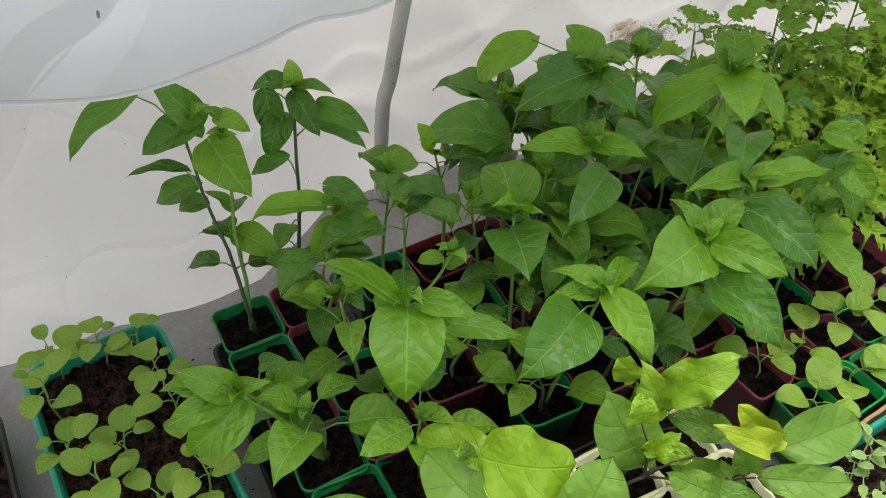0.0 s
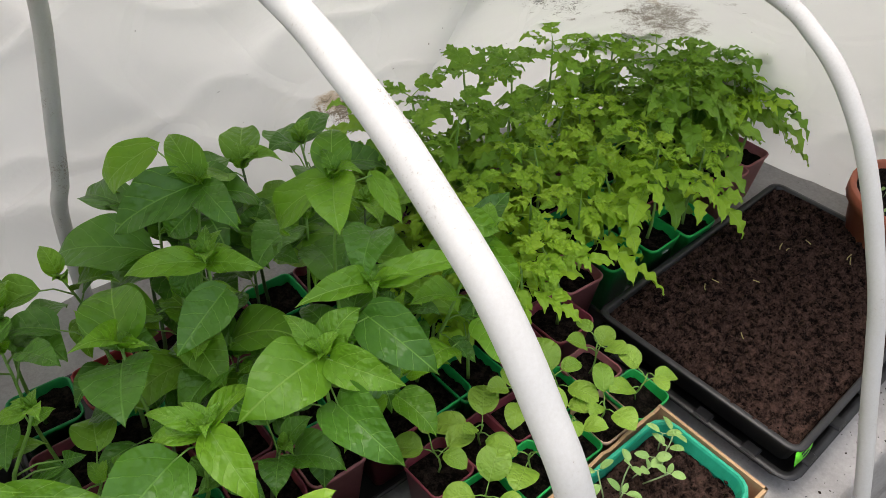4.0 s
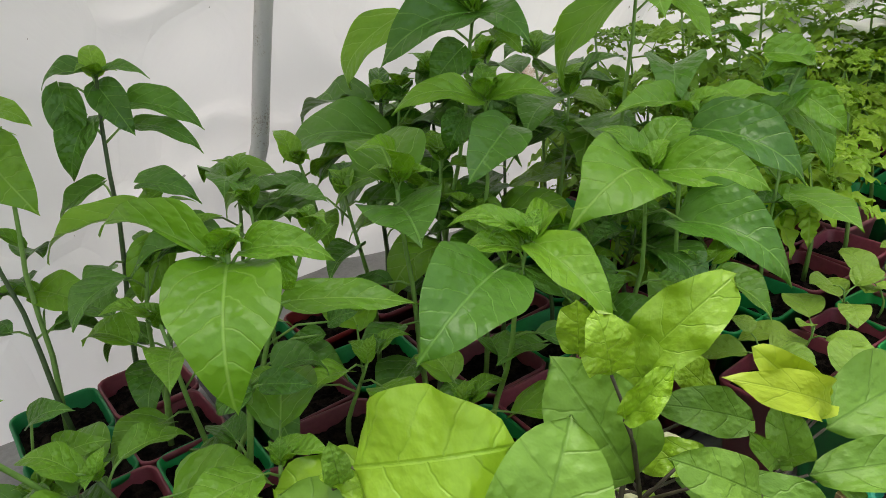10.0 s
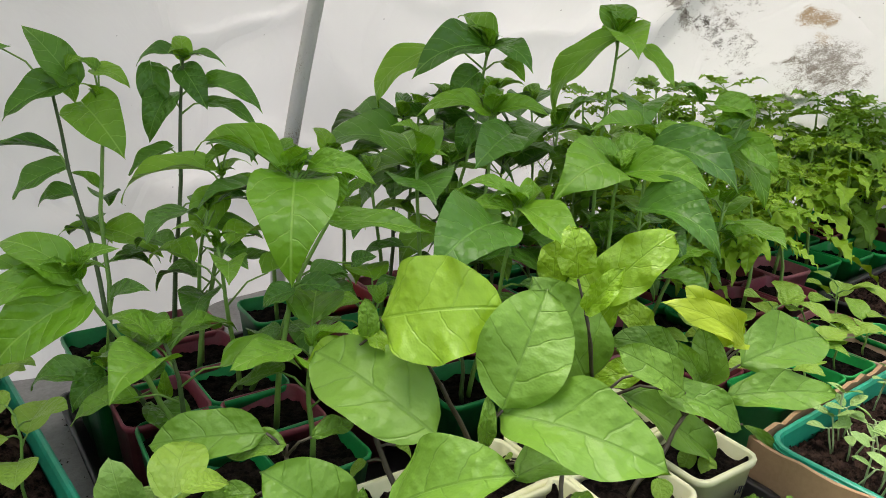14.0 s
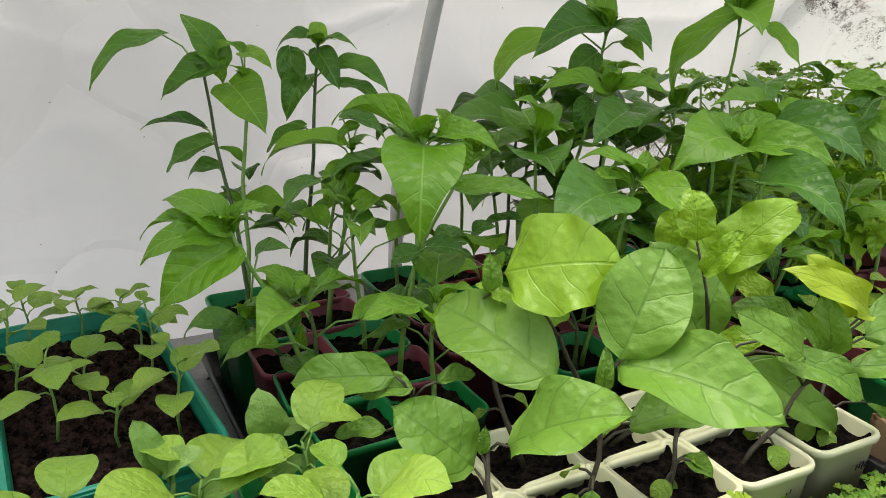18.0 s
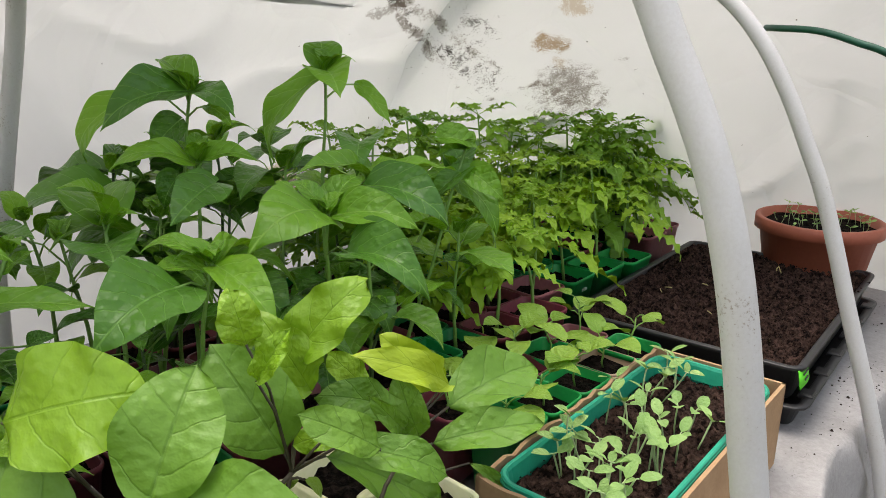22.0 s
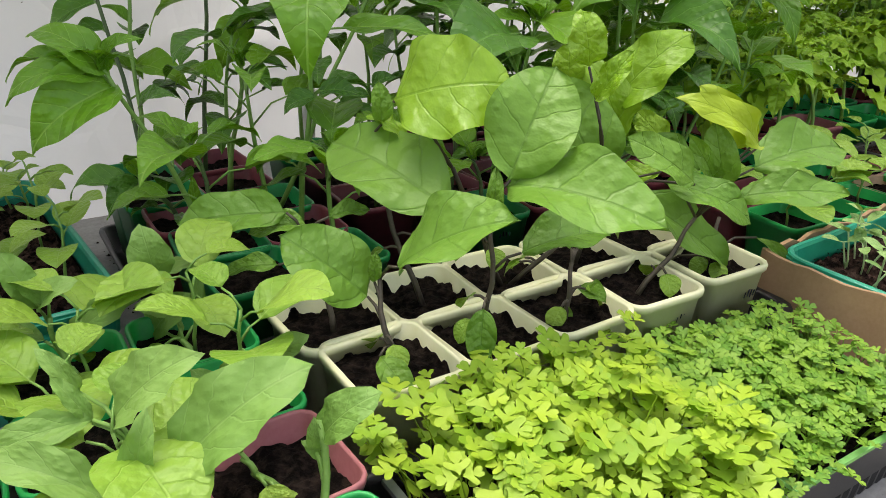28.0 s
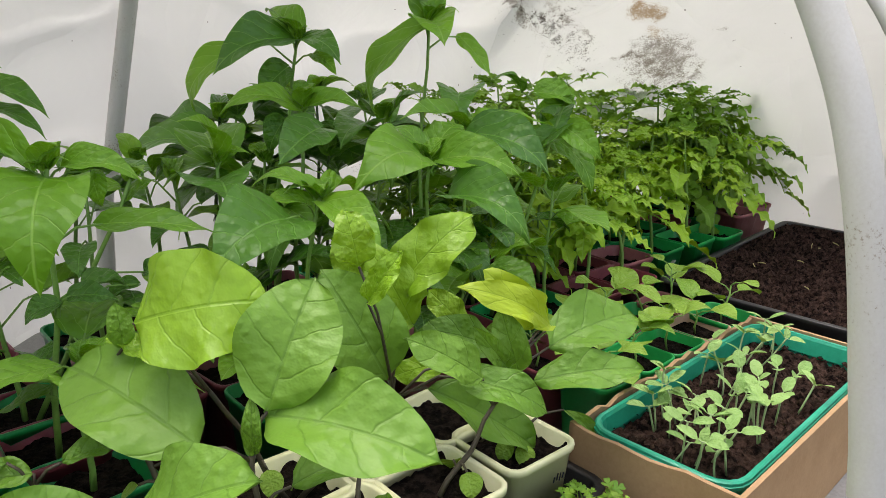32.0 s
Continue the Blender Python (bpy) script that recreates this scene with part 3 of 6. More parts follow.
def compound(mat, name, seed):
    """A drooping feathered leaf: a thin rachis with five to seven toothed leaflets."""
    r = random.Random(seed)
    droop = r.uniform(0.3, 0.8)

    def at(s):
        return Vector((0, s * 0.75 - 0.1 * s ** 3, -droop * 0.5 * s * s))
    pieces = [tube([at(k / 6) for k in range(7)], [0.012 - 0.006 * k / 6 for k in range(7)], 5)]
    for s, side, size in ((0.36, 1, 0.36), (0.41, -1, 0.38), (0.68, 1, 0.43), (0.73, -1, 0.42), (0.55, r.choice((1, -1)), 0.16), (0.9, r.choice((1, -1)), 0.22), (1.0, 0, 0.52)):
        p = at(s)
        d = Vector((side * r.uniform(0.75, 1.0), 0.65 if side else 1.0, -r.uniform(-0.1, 0.7) - droop * 0.4 * s))
        m = frame_along(p, d, (r.uniform(-0.2, 0.2), 0.2, 1))
        v, f = blade(0.27, ovate, r.uniform(0.1, 0.5), r.uniform(0.4, 1.1), 0.05, 3, 0.012, r.uniform(-0.4, 0.4), r.randrange(999), 17, 4, 3.5, 0.27, 4)
        size *= r.uniform(0.85, 1.15)
        pieces.append(([m @ (Vector(q) * size) for q in v], f))
    return mesh_of(name, *joined(pieces), mat)


TOMATO_LEAVES = [compound(TOMATO, "tomato_leaf", 100 + i) for i in range(6)]
TOMATO_LIMES = [compound(TOMATO_LIME, "lime_tomato_leaf", 120 + i) for i in range(5)]


# ---- the bench, its cloth and the ground ----
ground = solid("ground", mesh_of("ground", [(-60, -60, 0), (60, -60, 0), (60, 60, 0), (-60, 60, 0)], [(0, 1, 2, 3)], EARTH), "bare brown earth floor under the bench", "ground", kind="structure")


def cloth():
    nu, nv = 260, 110
    verts = []
    for i in range(nu):
        x = -0.75 + 2.75 * i / (nu - 1)
        edge = -0.055 + 0.03 * noise.noise(Vector((x * 2.2, 3, 0))) + 0.055 * min(1, max(0, x - 0.6) / 0.4)
        for j in range(nv):
            t = j / (nv - 1)
            if t < 0.55:
                y = 1.02 + (edge + 0.015 - 1.02) * t / 0.55
                q = Vector((x * 5, y * 5, 1.5))
                ridge = max(0, 0.22 - abs(noise.noise(q * 1.3 + Vector((7, 1, 2))))) / 0.22
                z = BENCH + 0.0015 + 0.0022 * max(0, noise.noise(q * 3)) + 0.003 * max(0, noise.noise(q * 1.4)) + 0.0045 * ridge ** 2 * max(0, noise.noise(q * 0.5) + 0.3)
            else:
                k = (t - 0.55) / 0.45
                drop = 0.62 * max(0.0, k - 0.06)
                bow = min(1, k / 0.1)
                gather = noise.noise(Vector((x * 7 + k * 1.4, k * 1.0, 4)))
                ridge = (1 - min(1, abs(noise.noise(Vector((x * 5 - k * 2.2, k * 2.0, 11)))) * 3)) ** 2
                y = edge + 0.015 * (1 - bow) - 0.02 * k + (0.04 * gather + 0.015 * noise.noise(Vector((x * 17, k * 3, 9))) - 0.02 * ridge) * min(1, k * 3)
                z = BENCH + 0.002 - 0.012 * bow * min(1, k / 0.1) - drop
            verts.append((x, y, z))
    return mesh_of("bench_cloth", verts, grid_faces(nu, nv), CLOTH)


solid("bench_cloth", cloth(), "wrinkled off-white fleece cloth covering the bench", "cloth")


def box(x0, x1, y0, y1, z0, z1, b=0.002):
    rings = []
    for d, z in ((b, z0), (0, z0 + b), (0, z1 - b), (b, z1)):
        rings.append([(x0 + d, y0 + d, z), (x1 - d, y0 + d, z), (x1 - d, y1 - d, z), (x0 + d, y1 - d, z)])
    return loft(rings)


bench = thing("bench", "grey timber bench under a white cloth", "bench")
part("tabletop", mesh_of("tabletop", *box(-0.74, 1.99, 0.06, 1.01, BENCH - 0.03, BENCH - 0.003), TABLE_WOOD, False), bench)
for lx in (-0.65, 0.6, 1.9):
    for ly in (0.12, 0.95):
        part("leg", mesh_of("leg", *box(lx - 0.03, lx + 0.03, ly - 0.03, ly + 0.03, 0, BENCH - 0.03), TABLE_WOOD, False), bench)


# ---- the tunnel: arches and film ----
def arch(name, points, radius, label):
    path = spline(points, 6)
    return solid(name, mesh_of(name, *tube(path, radius, 16), PIPE), label, "pipe", "arches of the tunnel")


ARCH_A = [(0.52, -0.075, 0.0), (0.52, -0.066, 0.5), (0.52, -0.05, 0.851), (0.52, -0.042, 0.94), (0.52, -0.032, 1.0), (0.52, -0.021, 1.06), (0.52, -0.009, 1.11), (0.52, 0.006, 1.155), (0.52, 0.022, 1.19), (0.52, 0.04, 1.224), (0.52, 0.06, 1.262), (0.52, 0.085, 1.292), (0.52, 0.11, 1.32), (0.52, 0.14, 1.346), (0.52, 0.178, 1.369), (0.52, 0.22, 1.392), (0.52, 0.262, 1.409), (0.52, 0.34, 1.43),
          (0.51, 0.50, 1.455), (0.495, 0.70, 1.43), (0.485, 0.83, 1.34), (0.48, 0.89, 1.2), (0.445, 0.905, 1.0), (0.42, 0.9, 0.84), (0.40, 0.9, 0.0)]
ARCH_B = [(1.06, -0.09, 0.0), (1.06, -0.075, 0.5), (1.06, -0.038, 0.697), (1.06, -0.007, 0.8), (1.06, 0.034, 0.915), (1.06, 0.058, 0.985), (1.06, 0.082, 1.05), (1.06, 0.107, 1.103), (1.06, 0.137, 1.162), (1.06, 0.172, 1.217), (1.06, 0.212, 1.262), (1.06, 0.253, 1.291), (1.06, 0.302, 1.312), (1.05, 0.45, 1.345),
          (1.03, 0.62, 1.32), (1.02, 0.78, 1.2), (1.02, 0.87, 1.03), (1.02, 0.91, 0.85), (1.02, 0.92, 0.0)]
arch("tunnel_arch", ARCH_A, 0.0113, "bent white plastic pipe with dirt specks")
arch("tunnel_arch", ARCH_B, 0.0095, "bent white plastic pipe with brown dirt specks")
ARCH_C = [(-0.0975, -0.1075, 0.0), (-0.0955, -0.0925, 0.5), (-0.0915, -0.0575, 0.85), (-0.0865, -0.0075, 1.02), (-0.0825, 0.0275, 1.1), (-0.0785, 0.0585, 1.17), (-0.0755, 0.0925, 1.24), (-0.0675, 0.1625, 1.36), (-0.0575, 0.2725, 1.45), (-0.0475, 0.4725, 1.51), (-0.0475, 0.6725, 1.47), (-0.0475, 0.8725, 1.36), (-0.0475, 0.9625, 1.15), (-0.0475, 0.9775, 0.85), (-0.0475, 0.9775, 0.0)]
arch("tunnel_arch", ARCH_C, 0.0105, "bent white plastic pipe with dirt specks")


def crease(q):
    """Sharp soft-shouldered ridges of a slack sheet."""
    return 0.010 * max(0, 1 - abs(noise.noise(q)) * 5) ** 2 + 0.005 * max(0, 1 - abs(noise.noise(q * 2.3 + Vector((3, 1, 5)))) * 6) ** 2


def film():
    """The sheet over the arches, closed round the far end; the front edge sags between the arches."""
    nv = 70
    prof = spline([(0, 0.925, BENCH - 0.02), (0, 0.93, 0.95), (0, 0.925, 1.12), (0, 0.90, 1.25), (0, 0.82, 1.385), (0, 0.66, 1.50), (0, 0.48, 1.53), (0, 0.37, 1.505)], 18)
    profB = spline([(0, 0.90, BENCH - 0.02), (0, 0.875, 0.9), (0, 0.81, 1.05), (0, 0.70, 1.19), (0, 0.57, 1.305), (0, 0.45, 1.388), (0, 0.39, 1.384), (0, 0.335, 1.372)], 18)
    m = len(prof)
    foot = spline([(1.02, 0.935, 0), (1.40, 0.88, 0), (1.57, 0.76, 0), (1.62, 0.58, 0), (1.64, 0.42, 0), (1.68, 0.20, 0), (1.66, -0.02, 0), (1.58, -0.16, 0)], 18)
    cols = []
    for i in range(150):
        x = -1.1 + 2.12 * i / 149
        k = min(1, max(0, (x - 0.48) / 0.54))
        sag = 0.5 - 0.5 * math.cos(2 * math.pi * (x - 0.478) / 0.54) if x > 0.478 else (0.5 - 0.5 * math.cos(2 * math.pi * min(1, (0.478 - x) / 0.8))) ** 0.6
        col = []
        for j in range(m):
            t = j / (m - 1)
            p = prof[j].lerp(profB[j], k)
            s = sag * (0.02 if t < 0.6 else 0.02 + (0.125 if x < 0.478 else 0.02) * (t - 0.6) / 0.4)
            w = 0.012 * noise.noise(Vector((x * 3.5, t * 5, 2))) + 0.005 * noise.noise(Vector((x * 11, t * 12, 5))) + crease(Vector((x * 2.6 + t * 2.2, t * 2.4 - x * 1.1, 8)))
            near = 0.115 * min(1, max(0, (0.33 - x) / 0.15)) * max(0, 1 - t / 0.4)
            col.append((x, p.y - near - (s * 0.7 if t < 0.5 else 0) + w, p.z - (s if t >= 0.5 else 0.3 * s) + w))
        cols.append(col)
    for i in range(1, 91):
        k = i / 90
        col = []
        for j in range(m):
            a, b = Vector((1.02, profB[j].y, profB[j].z)), Vector((foot[j].x, foot[j].y, BENCH - 0.01))
            p = a.lerp(b, k)
            out = (b - a)
            out.z = 0
            out = out.normalized() if out.length > 0.01 else Vector((0, 1, 0))
            q = max(0, (j / (m - 1) - 0.55) / 0.45)
            bulge = math.sin(math.pi * k) * (0.08 + 0.03 * q) * min(1, (b - a).length)
            u = j / (m - 1) * 70
            w = 0.016 * noise.noise(Vector((u * 0.13, k * 3, 7))) + 0.008 * noise.noise(Vector((u * 0.35, k * 6, 3))) + 1.4 * crease(Vector((u * 0.06 + k * 1.5, k * 2.0 - u * 0.05, 3)))
            p = p + out * (bulge + w * math.sin(math.pi * k) ** 0.5) + Vector((0, 0, bulge * 0.7 + 0.12 * q * q * math.sin(math.pi * k)))
            col.append(tuple(p))
        cols.append(col)
    top = thing("tunnel_film", "milky white plastic film with fly specks and a brown stain", "plastic film")
    part("rear_sheet", mesh_of("rear_sheet", [v for c in cols[:150] for v in c], grid_faces(150, m), FILM), top)
    part("end_sheet", mesh_of("end_sheet", [v for c in cols[149:] for v in c], grid_faces(len(cols) - 149, m), FILM), top)
    flap, n = [], 26
    for c in cols[:150]:
        x, y, z = c[-1]
        k = min(1, max(0, (x - 0.48) / 0.54))
        peak = 1.70 * (1 - k) + 1.43 * k
        for j in range(n):
            t = j / (n - 1)
            w = (0.01 * noise.noise(Vector((x * 3, t * 2, 6))) + crease(Vector((x * 2.2 - t, t * 1.5 + x * 0.6, 21)))) * min(1, t * 4)
            flap.append((x, y - 0.006 * math.sin(math.pi * min(1, 4 * t)) + 0.34 * t ** 1.3 - w, z + 0.003 + (peak - z) * math.sin(0.5 * math.pi * t) + w))
    part("front_flap", mesh_of("front_flap", flap, grid_faces(150, n), FILM), top, label="front of the film folded back over the arches")


film()


# ---- pots ----
def pot_meshes(kind, half, height, taper, mat, soil_mat, drop):
    body = mesh_of("pot_body", *tub(half, half, height, taper, half * 0.3, 0.0022 if kind == "white" else 0.0014, 0.0026 if kind == "white" else 0.0016), mat)
    t = 1 - (1 - taper) * drop / height
    beds = [soil_bed("soil", half * t - 0.002, half * t - 0.002, 0.0036, 0.003, soil_mat, k + half * 10, half * 0.24, 0.0015, 0.014 if kind == "white" else 0.005) for k in range(3)]
    return body, beds, height, drop


KINDS = {}
for key, half, h, taper, mat, drop in (("green", 0.0365, 0.098, 0.74, POT_GREEN, 0.013), ("bright", 0.0365, 0.098, 0.74, POT_BRIGHT, 0.014), ("maroon", 0.0365, 0.098, 0.74, POT_MAROON, 0.014), ("pink", 0.0365, 0.098, 0.74, POT_PINK, 0.015),
                                       ("red", 0.0365, 0.098, 0.74, POT_RED, 0.013), ("white", 0.0368, 0.098, 0.78, POT_WHITE, 0.0125), ("small_green", 0.0305, 0.085, 0.76, POT_BRIGHT, 0.012), ("small_maroon", 0.0305, 0.085, 0.76, POT_MAROON, 0.012),
                                       ("small_pink", 0.0305, 0.085, 0.76, POT_PINK, 0.012), ("small_beige", 0.0305, 0.085, 0.76, POT_BEIGE, 0.010)):
    KINDS[key] = pot_meshes(key, half, h, taper, mat, SOIL, drop)
WORDS = {"green": "dark green", "bright": "bright green", "maroon": "maroon", "pink": "dusty pink", "red": "red", "white": "cream white", "small_green": "small bright green", "small_maroon": "small maroon", "small_pink": "small dusty pink", "small_beige": "small beige"}
pot_rnd = random.Random(5)


def pot(kind, x, y, z=BENCH + 0.006, turn=0.0, group="square seedling pots"):
    """A square pot with its soil; returns where a plant stands in it."""
    body, beds, h, drop = KINDS[kind]
    a = turn + pot_rnd.uniform(-4, 4)
    p = thing("seedling_pot", WORDS[kind] + " square plastic pot filled with dark peat", "pot", group, at=pose(x, y, z, 0, 0, a))
    part("pot_body", body, p)
    part("soil", beds[pot_rnd.randrange(3)], p, pose(0, 0, h - drop, 0, 0, 90 * pot_rnd.randrange(4)), "dark crumbly peat soil")
    return Vector((x, y, z + h - drop))


# ---- plants ----
def plant(name, label, category, group, base, stem_path, stem_radii, stem_mat, leaves, petiole=0.0011, petiole_mat=None):
    """stem_path in the world; leaves: (node, base, tip, up, mesh, width)."""
    base = Vector(base)
    top = thing(name, label, category, group, at=Matrix.Translation(base))
    part("stem", mesh_of("stem", *tube([Vector(p) - base for p in stem_path], stem_radii, 6), stem_mat), top)
    for node, b, tip, up, me, wide in leaves:
        node, b, tip = Vector(node) - base, Vector(b) - base, Vector(tip) - base
        if (b - node).length > 0.003:
            midp = (node + b) / 2 + Vector((0, 0, 0.15 * (b - node).length))
            part("petiole", mesh_of("petiole", *tube([node, midp, b], [petiole * 1.2, petiole, petiole * 0.9], 5), petiole_mat or stem_mat), top)
        length = (tip - b).length
        part("leaf", me, top, frame_along(b, tip - b, up) @ Matrix.Diagonal((length * wide, length, length, 1)))
    return top


def bent_stem(base, height, lean, rnd, n=7):
    base = Vector(base)
    ph = rnd.uniform(0, 6.3)
    return [base + Vector((lean[0] * s * s, lean[1] * s * s, height * s)) + Vector((math.cos(ph + 3 * s), math.sin(ph + 3 * s), 0)) * 0.004 * math.sin(3.1 * s) for s in [k / (n - 1) for k in range(n)]]


def along(path, s):
    k = s * (len(path) - 1)
    i = min(int(k), len(path) - 2)
    return path[i].lerp(path[i + 1], k - i)


def pepper(base, height, seed, dark=False, count=9, size=0.075, lean=(0, 0), first=0.35):
    r = random.Random(seed)
    path = bent_stem(base, height, lean, r)
    leaves = []
    a0 = r.uniform(0, 6.3)
    meshes = PEPPER_DARKS if dark else PEPPER_LEAVES
    for i in range(count):
        s = first + (1 - first) * (i / (count - 1)) ** 0.8
        a = a0 + i * 2.4 + r.uniform(-0.3, 0.3)
        node = along(path, s)
        young = max(0, (s - 0.86) / 0.14)
        pl = r.uniform(0.02, 0.04) * (1 - 0.7 * young)
        out = Vector((math.cos(a), math.sin(a), 0))
        b = node + out * pl + Vector((0, 0, pl * r.uniform(0.3, 0.9)))
        ln = size * r.uniform(0.8, 1.2) * (1 - 0.45 * young) * (0.75 + 0.25 * min(1, (s - first) * 3 + 0.2))
        dip = r.uniform(-0.55, 0.1) + 0.5 * young
        tip = b + (out + Vector((r.uniform(-0.3, 0.3), r.uniform(-0.3, 0.3), dip))).normalized() * ln
        leaves.append((node, b, tip, (out.x * 0.5 * (-dip), out.y * 0.5 * (-dip), 1), r.choice(meshes), r.uniform(0.9, 1.15)))
    for i in range(4):
        a = r.uniform(0, 6.3)
        b = path[-1] + Vector((0, 0, 0.001))
        tip = b + Vector((math.cos(a), math.sin(a), r.uniform(0.4, 1.2))).normalized() * size * r.uniform(0.25, 0.45)
        leaves.append((b, b, tip, (0, 0, 1), r.choice(PEPPER_LEAVES), 0.9))
    return plant("pepper_seedling", "dark-leaved bushy pepper seedling in a square pot" if dark else "tall green pepper seedling with pointed leaves in a pot", "seedling", "pepper seedlings", base, path,
                 [0.0026 - 0.0012 * k / (len(path) - 1) for k in range(len(path))], STEM_DARK if r.random() < 0.6 else STEM_GREEN, leaves, 0.0009, STEM_GREEN)


def tomato(base, height, seed, lime=False, count=7, size=0.14, lean=(0, 0), first=0.4):
    r = random.Random(seed)
    path = bent_stem(base, height, lean, r)
    leaves = []
    a0 = r.uniform(0, 6.3)
    meshes = TOMATO_LIMES if lime else TOMATO_LEAVES
    for i in range(count):
        s = first + (1 - first) * i / (count - 1)
        a = a0 + i * 2.4 + r.uniform(-0.4, 0.4)
        node = along(path, s)
        out = Vector((math.cos(a), math.sin(a), r.uniform(-0.5, 0.4)))
        ln = size * r.uniform(0.75, 1.2) * (0.6 if s > 0.9 else 1)
        leaves.append((node, node, node + out.normalized() * ln, (0, 0, 1), r.choice(meshes), 1.0))
    for i in range(3):
        a = a0 + 2.1 * i
        leaves.append((path[-1], path[-1], path[-1] + Vector((math.cos(a), math.sin(a), 0.7)).normalized() * size * 0.5, (0, 0, 1), r.choice(meshes), 1.0))
    return plant("tomato_seedling", "lime-green tomato seedling with feathered leaves in a pot" if lime else "green tomato seedling with feathered leaves in a pot", "seedling", "tomato seedlings", base, path,
                 [0.0028 - 0.0013 * k / (len(path) - 1) for k in range(len(path))], STEM_GREEN, leaves, 0.001)


def young(base, seed, height=0.05, count=5, size=0.045, lean=(0, 0)):
    """A young eggplant or pepper with a few round pale leaves."""
    r = random.Random(seed)
    path = bent_stem(base, height, lean, r, 5)
    leaves = []
    a0 = r.uniform(0, 6.3)
    for i in range(count):
        s = 0.55 + 0.45 * i / max(1, count - 1)
        a = a0 + i * 2.5 + r.uniform(-0.3, 0.3)
        node = along(path, s)
        out = Vector((math.cos(a), math.sin(a), 0))
        b = node + out * size * 0.3 + Vector((0, 0, size * 0.18))
        tip = b + (out + Vector((0, 0, r.uniform(-0.25, 0.45)))).normalized() * size * r.uniform(0.7, 1.15) * (0.6 if i == count - 1 else 1)
        leaves.append((node, b, tip, (0, 0, 1), r.choice(SEEDLING_LEAVES), r.uniform(0.9, 1.2)))
    return plant("young_seedling", "young pale green seedling with a few round leaves", "seedling", "young seedlings", base, path, [0.0014, 0.0013, 0.0012, 0.0011, 0.0009], STEM_GREEN, leaves, 0.0008)


def hero_pepper(spot, top, rows, soil=BENCH + 0.006 + 0.084):
    """A pepper whose main leaves are set one by one: base, tip, the way the leaf faces, breadth, and whether it is dark."""
    r = random.Random(int(top[0] * 1000) + int(top[2] * 1000))
    base = Vector((spot[0] + r.uniform(-0.01, 0.01), spot[1] + r.uniform(-0.01, 0.01), soil))
    top = Vector(top)
    path = [base.lerp(top, k / 7) + Vector((math.sin(k * 1.3 + top[0] * 40), math.cos(k * 1.1 + top[1] * 30), 0)) * 0.003 * math.sin(math.pi * k / 7) for k in range(8)]
    leaves = []
    for bx, by, bz, tx, ty, tz, ux, uy, uz, wide, dark in rows:
        b = Vector((bx, by, bz))
        s = min(1, max(0.05, (bz - 0.012 - soil) / max(0.02, top.z - soil)))
        node = along(path, s)
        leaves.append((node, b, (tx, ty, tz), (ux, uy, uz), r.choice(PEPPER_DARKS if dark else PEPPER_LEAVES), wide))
    for i in range(4):
        a = i * 2.4 + top[0] * 50
        tip = top + Vector((math.cos(a), math.sin(a), r.uniform(0.1, 0.9))).normalized() * r.uniform(0.014, 0.034)
        leaves.append((top, top, tip, (0, 0, 1), r.choice(PEPPER_LEAVES), 0.9))
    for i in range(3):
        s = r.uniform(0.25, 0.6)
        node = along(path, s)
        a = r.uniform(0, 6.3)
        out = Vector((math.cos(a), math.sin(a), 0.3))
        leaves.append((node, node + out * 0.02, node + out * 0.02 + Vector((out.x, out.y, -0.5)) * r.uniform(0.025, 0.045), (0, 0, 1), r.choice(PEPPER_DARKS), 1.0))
    dark_stem = sum(row[10] for row in rows) * 2 > len(rows)
    return plant("pepper_seedling", "dark-leaved pepper seedling with a dark stem in a pot" if dark_stem else "green pepper seedling with broad pointed leaves in a pot", "seedling", "pepper seedlings", base, path,
                 [0.0027 - 0.0011 * k / 7 for k in range(8)], STEM_DARK if dark_stem else STEM_GREEN, leaves, 0.001, STEM_GREEN)


